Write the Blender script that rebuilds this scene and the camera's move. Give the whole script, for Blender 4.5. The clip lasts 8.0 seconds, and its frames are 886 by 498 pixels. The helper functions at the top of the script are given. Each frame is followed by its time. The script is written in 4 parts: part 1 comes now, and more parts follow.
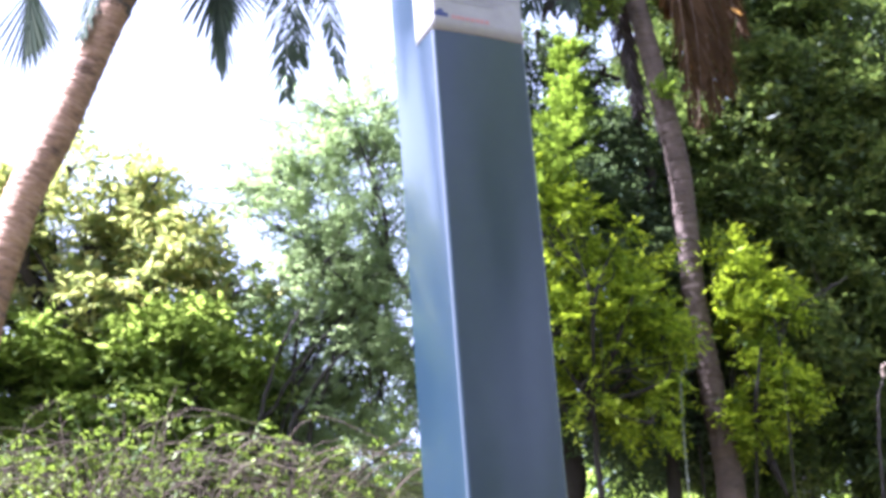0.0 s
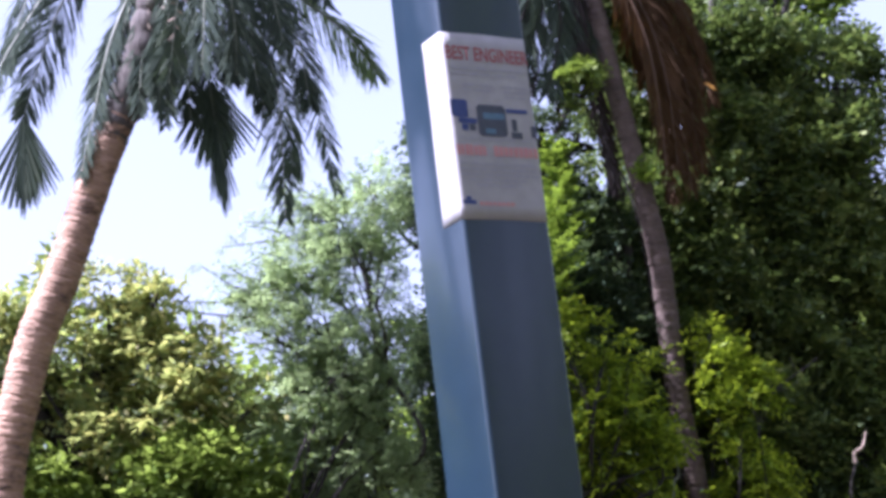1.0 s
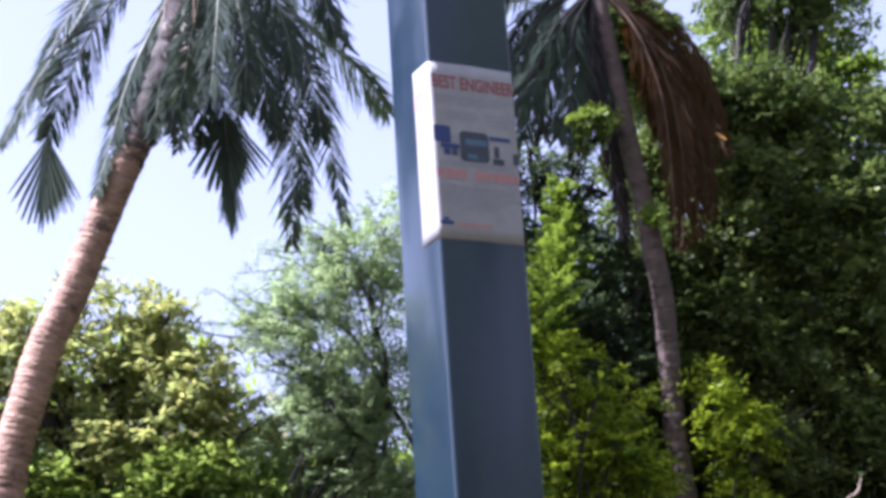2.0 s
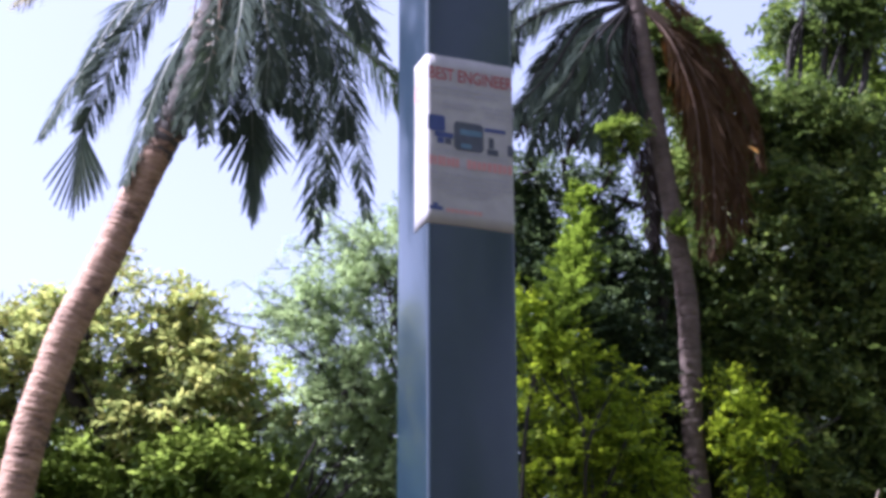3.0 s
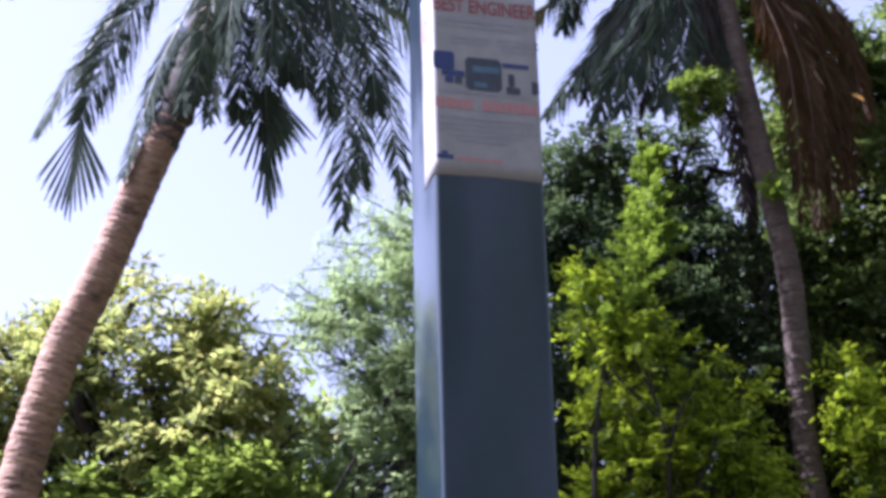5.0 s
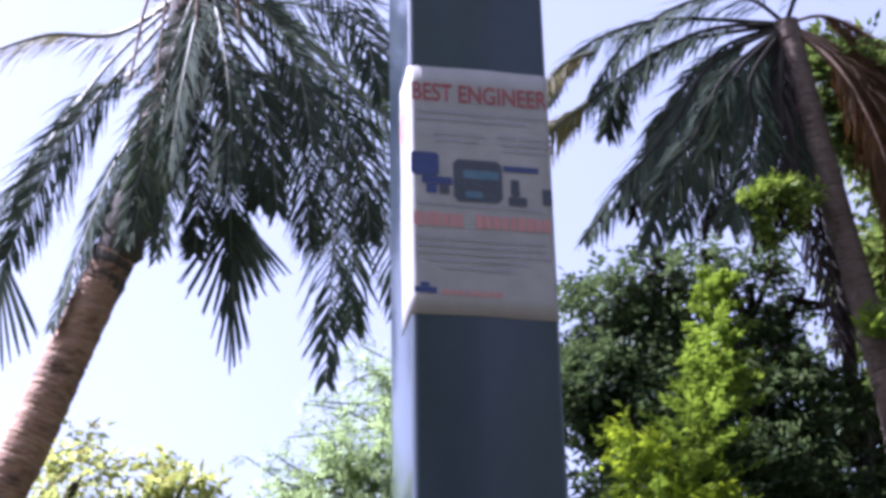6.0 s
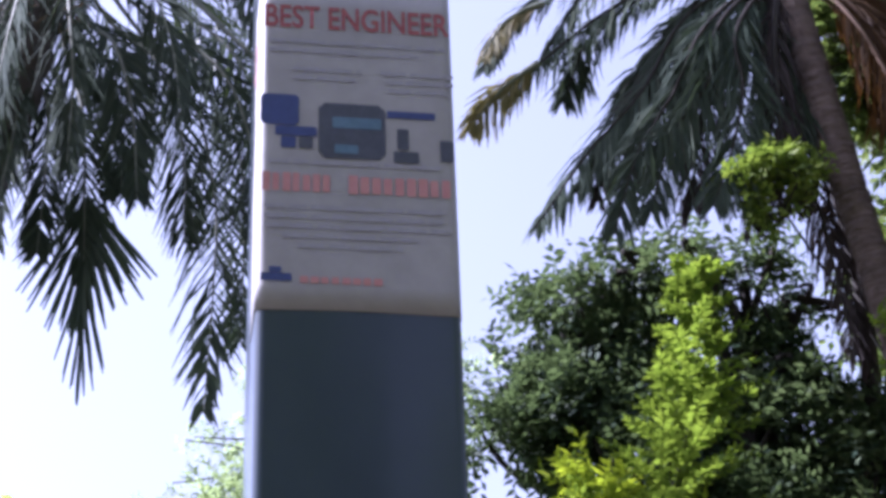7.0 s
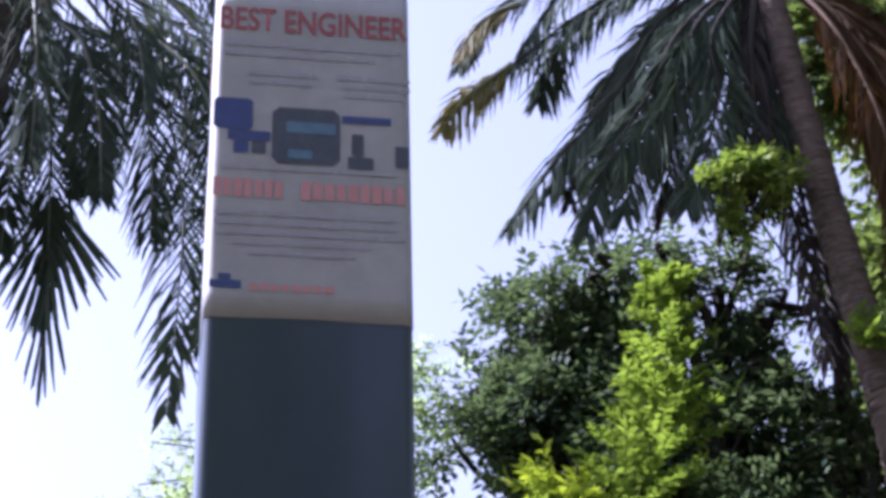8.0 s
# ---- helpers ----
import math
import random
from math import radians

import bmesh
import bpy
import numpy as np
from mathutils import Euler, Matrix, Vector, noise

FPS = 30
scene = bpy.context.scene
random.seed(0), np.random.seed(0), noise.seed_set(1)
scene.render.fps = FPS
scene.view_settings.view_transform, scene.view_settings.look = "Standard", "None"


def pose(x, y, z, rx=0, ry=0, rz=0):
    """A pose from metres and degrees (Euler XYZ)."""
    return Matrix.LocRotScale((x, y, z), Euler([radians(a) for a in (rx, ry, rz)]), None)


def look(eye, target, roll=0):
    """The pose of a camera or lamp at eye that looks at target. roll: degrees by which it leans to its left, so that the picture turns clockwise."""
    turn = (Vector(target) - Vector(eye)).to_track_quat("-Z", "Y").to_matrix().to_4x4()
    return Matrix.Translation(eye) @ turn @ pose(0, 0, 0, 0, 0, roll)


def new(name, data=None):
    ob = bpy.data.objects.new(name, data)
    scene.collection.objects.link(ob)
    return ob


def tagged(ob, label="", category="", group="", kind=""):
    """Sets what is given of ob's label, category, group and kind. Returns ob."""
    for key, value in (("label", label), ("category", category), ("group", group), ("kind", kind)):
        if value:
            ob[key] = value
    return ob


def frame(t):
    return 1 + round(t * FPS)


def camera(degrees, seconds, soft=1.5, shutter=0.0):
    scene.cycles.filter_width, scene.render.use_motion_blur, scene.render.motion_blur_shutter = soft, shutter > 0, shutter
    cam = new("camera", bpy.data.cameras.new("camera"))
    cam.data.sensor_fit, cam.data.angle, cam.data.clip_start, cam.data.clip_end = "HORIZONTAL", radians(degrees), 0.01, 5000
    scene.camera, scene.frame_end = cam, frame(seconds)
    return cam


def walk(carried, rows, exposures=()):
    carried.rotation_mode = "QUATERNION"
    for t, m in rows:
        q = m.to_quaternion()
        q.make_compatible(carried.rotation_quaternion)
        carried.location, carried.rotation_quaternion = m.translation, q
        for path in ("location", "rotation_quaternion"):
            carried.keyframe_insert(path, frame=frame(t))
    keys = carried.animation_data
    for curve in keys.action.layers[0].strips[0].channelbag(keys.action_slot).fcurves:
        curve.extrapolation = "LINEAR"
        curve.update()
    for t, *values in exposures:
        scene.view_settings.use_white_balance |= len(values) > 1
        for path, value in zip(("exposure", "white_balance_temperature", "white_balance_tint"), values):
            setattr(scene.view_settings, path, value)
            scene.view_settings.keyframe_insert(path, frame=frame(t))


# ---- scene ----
cam = camera(28.0, 8.0, soft=3.8)
PATH = [
    (0.0, 0.397, -1.953, 1.213, 1.33, 22.53, 3.91),
    (0.2, 0.098, -2.296, 1.930, -1.09, 18.25, 4.31),
    (0.5, -0.134, -2.488, 2.465, -2.62, 15.15, 6.23),
    (1.0, -0.255, -2.617, 2.890, -3.74, 13.53, 6.49),
    (1.5, -0.007, -2.755, 2.661, -2.09, 15.02, 5.31),
    (3.0, 1.084, -2.883, 2.015, 4.82, 19.56, 0.25),
    (3.5, 1.656, -2.801, 1.632, 9.85, 19.86, -0.19),
    (4.0, 1.881, -2.714, 1.535, 11.69, 20.29, 0.27),
    (4.5, 1.655, -1.710, 1.849, 12.48, 21.11, 0.86),
    (5.0, 1.626, -1.507, 1.943, 12.39, 22.74, 1.31),
    (5.2, 1.791, -1.487, 1.956, 13.38, 24.79, 1.09),
    (6.5, 1.594, 0.978, 2.983, 16.95, 27.97, 1.45),
    (7.0, 1.657, 1.212, 3.048, 17.61, 28.78, 1.88),
    (7.5, 1.631, 1.262, 3.134, 16.95, 28.20, 1.80),
    (8.0, 1.747, 1.265, 3.094, 17.48, 28.51, 1.36),
]
EXPOSURES = [(0.0, 3.20, 5150, 31), (0.3, 2.70, 5150, 34), (0.6, 2.24, 5150, 35), (1.0, 2.04, 5150, 35), (1.7, 1.96, 5150, 34), (3.0, 1.92, 5150, 34), (5.2, 1.86, 5150, 35), (6.3, 1.86, 5150, 35), (8.0, 1.86, 5150, 35)]
walk(cam, [(t, pose(x, y, z, 90 + pitch, roll, yaw)) for t, x, y, z, yaw, pitch, roll in PATH], EXPOSURES)

# ---- light ----
SUN_FROM = Vector((-0.62, -0.12, 0.78)).normalized()
world = bpy.data.worlds.new("hazy_sky")
scene.world = world
world.use_nodes = True
wn = world.node_tree
sky = wn.nodes.new("ShaderNodeTexSky")
sky.sky_type = "NISHITA"
sky.sun_disc = False
sky.sun_elevation = math.asin(SUN_FROM.z)
sky.sun_rotation = math.atan2(SUN_FROM.x, SUN_FROM.y)
sky.air_density, sky.dust_density, sky.ozone_density = 1.0, 4.0, 1.0
wn.nodes["Background"].inputs[1].default_value = 0.082
haze = wn.nodes.new("ShaderNodeHueSaturation")  # thin white haze takes the blue out of the sky
haze.inputs["Saturation"].default_value = 0.37
wn.links.new(sky.outputs[0], haze.inputs["Color"])
wn.links.new(haze.outputs[0], wn.nodes["Background"].inputs[0])
sun_data = bpy.data.lights.new("sun", "SUN")
sun_data.energy, sun_data.angle, sun_data.color = 4.6, radians(0.6), (1.0, 0.95, 0.86)
sun = new("sun", sun_data)
sun.matrix_world = look((0, 0, 20), Vector((0, 0, 20)) - SUN_FROM)


# ---- materials ----
def material(name):
    m = bpy.data.materials.new(name)
    m.use_nodes = True
    nt = m.node_tree
    return m, nt, nt.nodes["Principled BSDF"], nt.links


def ramp(nt, stops):
    r = nt.nodes.new("ShaderNodeValToRGB")
    while len(r.color_ramp.elements) < len(stops):
        r.color_ramp.elements.new(0.5)
    for e, (p, c) in zip(r.color_ramp.elements, stops):
        e.position, e.color = p, (*c, 1)
    return r


def noise_node(nt, scale, detail=4.0, rough=0.6, stretch=None):
    n = nt.nodes.new("ShaderNodeTexNoise")
    n.inputs["Scale"].default_value, n.inputs["Detail"].default_value, n.inputs["Roughness"].default_value = scale, detail, rough
    tc = nt.nodes.new("ShaderNodeTexCoord")
    if stretch:
        mp = nt.nodes.new("ShaderNodeMapping")
        mp.inputs["Scale"].default_value = stretch
        nt.links.new(tc.outputs["Object"], mp.inputs[0])
        nt.links.new(mp.outputs[0], n.inputs[0])
    else:
        nt.links.new(tc.outputs["Object"], n.inputs[0])
    return n


def bump(nt, height, strength, distance):
    b = nt.nodes.new("ShaderNodeBump")
    b.inputs["Strength"].default_value, b.inputs["Distance"].default_value = strength, distance
    nt.links.new(height, b.inputs["Height"])
    nt.links.new(b.outputs[0], nt.nodes["Principled BSDF"].inputs["Normal"])


def surface(name, stops, scale, rough, bump_scale=60.0, bump_strength=0.3, distance=0.01, stretch=None, metal=0.0):
    """A worn surface: colour from a coarse and a fine noise, relief from a third."""
    m, nt, p, links = material(name)
    a, b = noise_node(nt, scale, 5, 0.65, stretch), noise_node(nt, scale * 7, 3, 0.6, stretch)
    mix = nt.nodes.new("ShaderNodeMix")
    mix.inputs[0].default_value = 0.4
    links.new(a.outputs[0], mix.inputs[2])
    links.new(b.outputs[0], mix.inputs[3])
    r = ramp(nt, stops)
    links.new(mix.outputs[0], r.inputs[0])
    links.new(r.outputs[0], p.inputs["Base Color"])
    p.inputs["Roughness"].default_value, p.inputs["Metallic"].default_value = rough, metal
    bump(nt, noise_node(nt, bump_scale, 4, 0.6, stretch).outputs[0], bump_strength, distance)
    return m


def leaf_material(name, stops, through_colour, share=0.4, rough=0.45, patch=1.2, gloss=0.5):
    """Leaves: colour by leaf and by patch of the crown, light passing through."""
    m, nt, p, links = material(name)
    geo = nt.nodes.new("ShaderNodeNewGeometry")
    n = noise_node(nt, patch, 3, 0.6)
    mix = nt.nodes.new("ShaderNodeMix")
    mix.inputs[0].default_value = 0.55
    links.new(geo.outputs["Random Per Island"], mix.inputs[2])
    links.new(n.outputs[0], mix.inputs[3])
    r = ramp(nt, stops)
    links.new(mix.outputs[0], r.inputs[0])
    links.new(r.outputs[0], p.inputs["Base Color"])
    p.inputs["Roughness"].default_value, p.inputs["Specular IOR Level"].default_value = rough, gloss
    tr = nt.nodes.new("ShaderNodeBsdfTranslucent")
    tint = nt.nodes.new("ShaderNodeMix")
    tint.data_type = "RGBA"
    tint.inputs[0].default_value = 0.6
    links.new(r.outputs[0], tint.inputs[6])
    tint.inputs[7].default_value = (*through_colour, 1)
    links.new(tint.outputs[2], tr.inputs[0])
    both = nt.nodes.new("ShaderNodeMixShader")
    both.inputs[0].default_value = share
    links.new(p.outputs[0], both.inputs[1])
    links.new(tr.outputs[0], both.inputs[2])
    links.new(both.outputs[0], nt.nodes["Material Output"].inputs[0])
    return m


PAINT = surface("blue_grey_enamel", [(0.25, (0.008, 0.018, 0.028)), (0.55, (0.012, 0.024, 0.036)), (0.8, (0.018, 0.031, 0.045))], 1.6, 0.30, 220, 0.06, 0.002)
PAINT.node_tree.nodes["Principled BSDF"].inputs["Coat Weight"].default_value = 0.65
PAINT.node_tree.nodes["Principled BSDF"].inputs["Specular IOR Level"].default_value = 0.25
PAINT.node_tree.nodes["Principled BSDF"].inputs["Coat Roughness"].default_value = 0.14
PAINT.node_tree.nodes["Principled BSDF"].inputs["Coat IOR"].default_value = 1.5
STEEL = surface("galvanised_steel", [(0.3, (0.30, 0.31, 0.32)), (0.7, (0.42, 0.43, 0.44))], 8, 0.45, 120, 0.1, 0.001, None, 0.8)
CONCRETE = surface("footing_concrete", [(0.3, (0.26, 0.25, 0.23)), (0.7, (0.40, 0.39, 0.36))], 5, 0.9, 80, 0.5, 0.004)
PAPER = surface("weathered_paper", [(0.25, (0.23, 0.215, 0.205)), (0.5, (0.29, 0.272, 0.262)), (0.75, (0.355, 0.338, 0.325))], 3, 0.55, 40, 0.15, 0.002)
RED_INK = surface("red_ink", [(0.3, (0.22, 0.04, 0.04)), (0.7, (0.30, 0.075, 0.07))], 30, 0.6, 90, 0.05, 0.001)
ORANGE_INK = surface("faded_red_ink", [(0.3, (0.40, 0.16, 0.15)), (0.7, (0.46, 0.23, 0.21))], 30, 0.6, 90, 0.05, 0.001)
GREY_INK = surface("faded_grey_ink", [(0.3, (0.225, 0.21, 0.225)), (0.7, (0.31, 0.295, 0.31))], 30, 0.6, 90, 0.05, 0.001)
BLUE_INK = surface("blue_ink", [(0.3, (0.02, 0.03, 0.11)), (0.7, (0.04, 0.06, 0.19))], 25, 0.6, 90, 0.05, 0.001)
DARK_INK = surface("dark_ink", [(0.3, (0.028, 0.032, 0.045)), (0.7, (0.065, 0.07, 0.09))], 25, 0.6, 90, 0.05, 0.001)
TEAL_INK = surface("teal_ink", [(0.3, (0.05, 0.10, 0.15)), (0.7, (0.10, 0.17, 0.23))], 25, 0.6, 90, 0.05, 0.001)
PALM_BARK = surface("palm_bark", [(0.36, (0.075, 0.048, 0.034)), (0.46, (0.27, 0.165, 0.105)), (0.68, (0.48, 0.305, 0.20))], 2.6, 0.9, 26, 0.7, 0.012, (1, 1, 3.0))
GREY_PALM_BARK = surface("grey_palm_bark", [(0.28, (0.035, 0.024, 0.018)), (0.5, (0.095, 0.066, 0.050)), (0.75, (0.15, 0.107, 0.082))], 4, 0.9, 26, 0.7, 0.012, (1, 1, 3.0))
# dark fibrous tone that puts the crown's shade on the upper trunk
CROWN_SHADE = surface("crown_shade_bark", [(0.3, (0.045, 0.038, 0.032)), (0.55, (0.085, 0.070, 0.058)), (0.8, (0.14, 0.115, 0.09))], 5, 0.95, 40, 0.8, 0.012, (1, 1, 0.3))
BARK = surface("dark_bark", [(0.25, (0.015, 0.012, 0.009)), (0.55, (0.032, 0.026, 0.020)), (0.8, (0.060, 0.050, 0.040))], 6, 0.95, 30, 0.8, 0.01, (1, 1, 0.4))
DRY_WOOD = surface("dry_wood", [(0.3, (0.22, 0.16, 0.11)), (0.7, (0.40, 0.31, 0.23))], 8, 0.9, 40, 0.5, 0.005)
BRUSH_WOOD = surface("dry_brush_stalk", [(0.3, (0.035, 0.024, 0.014)), (0.7, (0.095, 0.066, 0.036))], 3, 0.9, 40, 0.5, 0.005)
RACHIS = surface("frond_rib", [(0.3, (0.12, 0.135, 0.085)), (0.7, (0.22, 0.23, 0.155))], 10, 0.5, 60, 0.2, 0.003)
DEAD_RIB = surface("dead_frond_rib", [(0.3, (0.09, 0.052, 0.03)), (0.7, (0.19, 0.115, 0.065))], 10, 0.8, 60, 0.3, 0.003)
SOIL = surface("leaf_litter_soil", [(0.25, (0.030, 0.026, 0.016)), (0.5, (0.065, 0.055, 0.034)), (0.75, (0.11, 0.095, 0.06))], 1.5, 0.95, 25, 0.8, 0.03)
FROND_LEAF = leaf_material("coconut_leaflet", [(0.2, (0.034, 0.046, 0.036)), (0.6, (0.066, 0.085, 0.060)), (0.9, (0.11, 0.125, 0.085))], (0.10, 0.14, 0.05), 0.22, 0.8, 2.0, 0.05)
# lit copy of the coconut leaflet: sunlight put into a brighter green
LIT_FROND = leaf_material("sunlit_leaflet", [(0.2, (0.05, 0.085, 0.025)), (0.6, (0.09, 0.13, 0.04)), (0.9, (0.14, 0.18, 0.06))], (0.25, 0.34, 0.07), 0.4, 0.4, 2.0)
YELLOW_FROND = leaf_material("yellowing_leaflet", [(0.2, (0.10, 0.10, 0.03)), (0.6, (0.20, 0.17, 0.06)), (0.9, (0.30, 0.22, 0.10))], (0.32, 0.27, 0.07), 0.35, 0.6, 3.0, 0.15)
DEAD_FROND = leaf_material("dead_frond_leaflet", [(0.2, (0.030, 0.016, 0.006)), (0.6, (0.062, 0.034, 0.012)), (0.9, (0.11, 0.06, 0.022))], (0.24, 0.105, 0.02), 0.3, 0.75, 2.0, 0.15)
DARK_DEAD_FROND = leaf_material("withered_dark_leaflet", [(0.2, (0.020, 0.014, 0.012)), (0.6, (0.042, 0.030, 0.026)), (0.9, (0.085, 0.06, 0.05))], (0.07, 0.045, 0.03), 0.2, 0.7, 2.0, 0.25)
COOL_DARK_LEAF = leaf_material("deep_green_leaf", [(0.28, (0.022, 0.042, 0.024)), (0.55, (0.050, 0.080, 0.040)), (0.78, (0.12, 0.15, 0.07))], (0.13, 0.18, 0.05), 0.38, 0.55, 0.9, 0.18)
MANGO_LEAF = leaf_material("bright_crown_leaf", [(0.25, (0.10, 0.16, 0.055)), (0.52, (0.20, 0.27, 0.085)), (0.70, (0.44, 0.38, 0.11))], (0.48, 0.50, 0.12), 0.6, 0.5, 1.1)
BUSH_LEAF = leaf_material("shrub_leaf", [(0.25, (0.075, 0.125, 0.026)), (0.55, (0.155, 0.22, 0.042)), (0.80, (0.27, 0.32, 0.07))], (0.36, 0.46, 0.06), 0.56, 0.5, 1.3, 0.15)
FEATHER_LEAF = leaf_material("feathery_leaf", [(0.25, (0.11, 0.16, 0.075)), (0.55, (0.23, 0.30, 0.13)), (0.8, (0.38, 0.43, 0.20))], (0.46, 0.58, 0.22), 0.58, 0.5, 1.3)
MID_LEAF = leaf_material("young_leaf", [(0.25, (0.05, 0.095, 0.018)), (0.5, (0.13, 0.19, 0.028)), (0.75, (0.28, 0.34, 0.05))], (0.24, 0.34, 0.03), 0.4, 0.5, 1.5, 0.25)
DARK_LEAF = leaf_material("dark_tree_leaf", [(0.28, (0.032, 0.052, 0.020)), (0.54, (0.080, 0.115, 0.030)), (0.72, (0.22, 0.25, 0.055))], (0.17, 0.24, 0.04), 0.4, 0.5, 0.9, 0.28)
LIME_LEAF = leaf_material("lime_green_leaf", [(0.34, (0.024, 0.058, 0.010)), (0.48, (0.11, 0.18, 0.012)), (0.63, (0.36, 0.44, 0.022))], (0.42, 0.52, 0.012), 0.6, 0.5, 2.0, 0.22)


SAPLING_LEAF = leaf_material("yellow_green_feather_leaf", [(0.25, (0.048, 0.10, 0.010)), (0.5, (0.098, 0.165, 0.014)), (0.75, (0.19, 0.255, 0.024))], (0.28, 0.38, 0.03), 0.5, 0.6, 3.0, 0.25)


# ---- building ----
def part(name, bm, mat, parent, label=""):
    """Links a bmesh as one mesh object under a thing or a part."""
    me = bpy.data.meshes.new(name)
    bm.to_mesh(me)
    bm.free()
    me.materials.append(mat)
    ob = new(name, me)
    ob.parent = parent
    return tagged(ob, label)


def array_part(name, verts, faces, mat, parent, smooth=False):
    """The same from arrays: verts (n, 3), faces (m, 3 or 4)."""
    verts, faces = np.asarray(verts, dtype=np.float32), np.asarray(faces, dtype=np.int32)
    me = bpy.data.meshes.new(name)
    k = faces.shape[1]
    me.vertices.add(len(verts))
    me.vertices.foreach_set("co", verts.ravel())
    me.loops.add(faces.size)
    me.loops.foreach_set("vertex_index", faces.ravel())
    me.polygons.add(len(faces))
    me.polygons.foreach_set("loop_start", np.arange(0, faces.size, k, dtype=np.int32))
    me.update(calc_edges=True)
    if smooth:
        me.polygons.foreach_set("use_smooth", np.ones(len(faces), dtype=bool))
    me.materials.append(mat)
    ob = new(name, me)
    ob.parent = parent
    return ob


def thing(name, at, label, category, group="", kind=""):
    ob = new(name)
    ob.location = at
    return tagged(ob, label, category, group, kind)


def smooth_path(points, steps):
    """A Catmull-Rom line through the points."""
    p = [np.array(q, float) for q in points]
    p = [2 * p[0] - p[1]] + p + [2 * p[-1] - p[-2]]
    out = []
    for i in range(1, len(p) - 2):
        for s in range(steps):
            t = s / steps
            out.append(0.5 * (2 * p[i] + (p[i + 1] - p[i - 1]) * t + (2 * p[i - 1] - 5 * p[i] + 4 * p[i + 1] - p[i + 2]) * t * t
                              + (3 * p[i] - p[i - 1] - 3 * p[i + 1] + p[i + 2]) * t ** 3))
    out.append(p[-2])
    return np.array(out)


def tube(line, radii, sides=7):
    """Verts and quads of a tapering tube along a line."""
    line = np.asarray(line, float)
    n = len(line)
    tang = np.gradient(line, axis=0)
    tang /= np.linalg.norm(tang, axis=1, keepdims=True) + 1e-9
    u = np.empty_like(tang)
    side = np.cross(tang[0], (1.0, 0, 0) if abs(tang[0][2]) > 0.9 else (0, 0, 1.0))
    for q in range(n):
        side = side - tang[q] * np.dot(side, tang[q])
        side = side / (math.sqrt(np.dot(side, side)) + 1e-9)
        u[q] = side
    v = np.cross(tang, u)
    a = np.arange(sides) * 2 * np.pi / sides
    ring = u[:, None, :] * np.cos(a)[None, :, None] + v[:, None, :] * np.sin(a)[None, :, None]
    verts = (line[:, None, :] + ring * np.asarray(radii, float)[:, None, None]).reshape(-1, 3)
    i, j = np.meshgrid(np.arange(n - 1), np.arange(sides), indexing="ij")
    k = (j + 1) % sides
    faces = np.stack([i * sides + j, i * sides + k, (i + 1) * sides + k, (i + 1) * sides + j], -1).reshape(-1, 4)
    return verts, faces


def join(pieces):
    verts, faces, n = [], [], 0
    for v, f in pieces:
        verts.append(v)
        faces.append(np.asarray(f) + n)
        n += len(v)
    return np.concatenate(verts), np.concatenate(faces)


def unit(a):
    return a / (np.linalg.norm(a, axis=-1, keepdims=True) + 1e-9)


def leaves_at(base, along, side, length, width, fold):
    """Diamond leaves, folded on the midrib, one for each row."""
    n = len(base)
    side = unit(side - along * (side * along).sum(1, keepdims=True))
    up = np.cross(along, side)
    length, width = np.broadcast_to(length, n)[:, None], np.broadcast_to(width, n)[:, None]
    verts = np.stack([base, base + along * length * 0.45 + side * width / 2 + up * width * fold,
                      base + along * length, base + along * length * 0.45 - side * width / 2 + up * width * fold], 1).reshape(-1, 3)
    f = np.arange(n)[:, None] * 4
    return verts, np.concatenate([f + np.array([[0, 1, 2]]), f + np.array([[0, 2, 3]])], 1).reshape(-1, 3)


def sprays(rng, origins, dirs, spray_len, per, length, width, droop=0.2, fold=0.15, flat=0.5):
    """Twigs with leaves set along both sides; origins and dirs are rows."""
    n = len(origins)
    dirs = unit(dirs)
    side = unit(np.cross(dirs, np.array([0, 0, 1.0]) + rng.normal(0, flat, (n, 3))))
    s = (np.arange(per) + 1) / per
    ln = spray_len * rng.uniform(0.6, 1.3, n)
    pos = origins[:, None] + dirs[:, None] * (s[None, :, None] * ln[:, None, None])
    pos[:, :, 2] -= droop * ln[:, None] * s[None, :] ** 2
    sign = np.where(np.arange(per) % 2 == 0, 1.0, -1.0)
    along = dirs[:, None] * (0.45 + 0.5 * (s[None, :, None] > 0.9)) + side[:, None] * sign[None, :, None] + rng.normal(0, 0.28, (n, per, 3))
    along[:, :, 2] -= droop
    along = unit(along).reshape(-1, 3)
    across = np.repeat(dirs, per, 0) + rng.normal(0, 0.3, (n * per, 3))
    m = n * per
    return leaves_at(pos.reshape(-1, 3), along, across, length * rng.uniform(0.6, 1.25, m), width * rng.uniform(0.7, 1.2, m), fold)


def crown_points(rng, blobs, count, hollow=0.45):
    """Spray origins in uneven round clumps of the crown, and the ways they point."""
    b = np.array(blobs, float)
    w = b[:, 3] ** 2
    pick = rng.choice(len(b), count, p=w / w.sum())
    # small clumps within each large one leave gaps between them
    clump = unit(rng.normal(0, 1, (len(b), 16, 3))) * (rng.uniform(0.35, 1.0, (len(b), 16, 1)))
    c = clump[pick, rng.integers(0, 16, count)]
    off = c + rng.normal(0, 0.20, (count, 3))
    org = b[pick, :3] + off * b[pick, 3:4]
    out = unit(off) + rng.normal(0, 0.45, (count, 3))
    out[:, 2] += 0.15
    return org, out


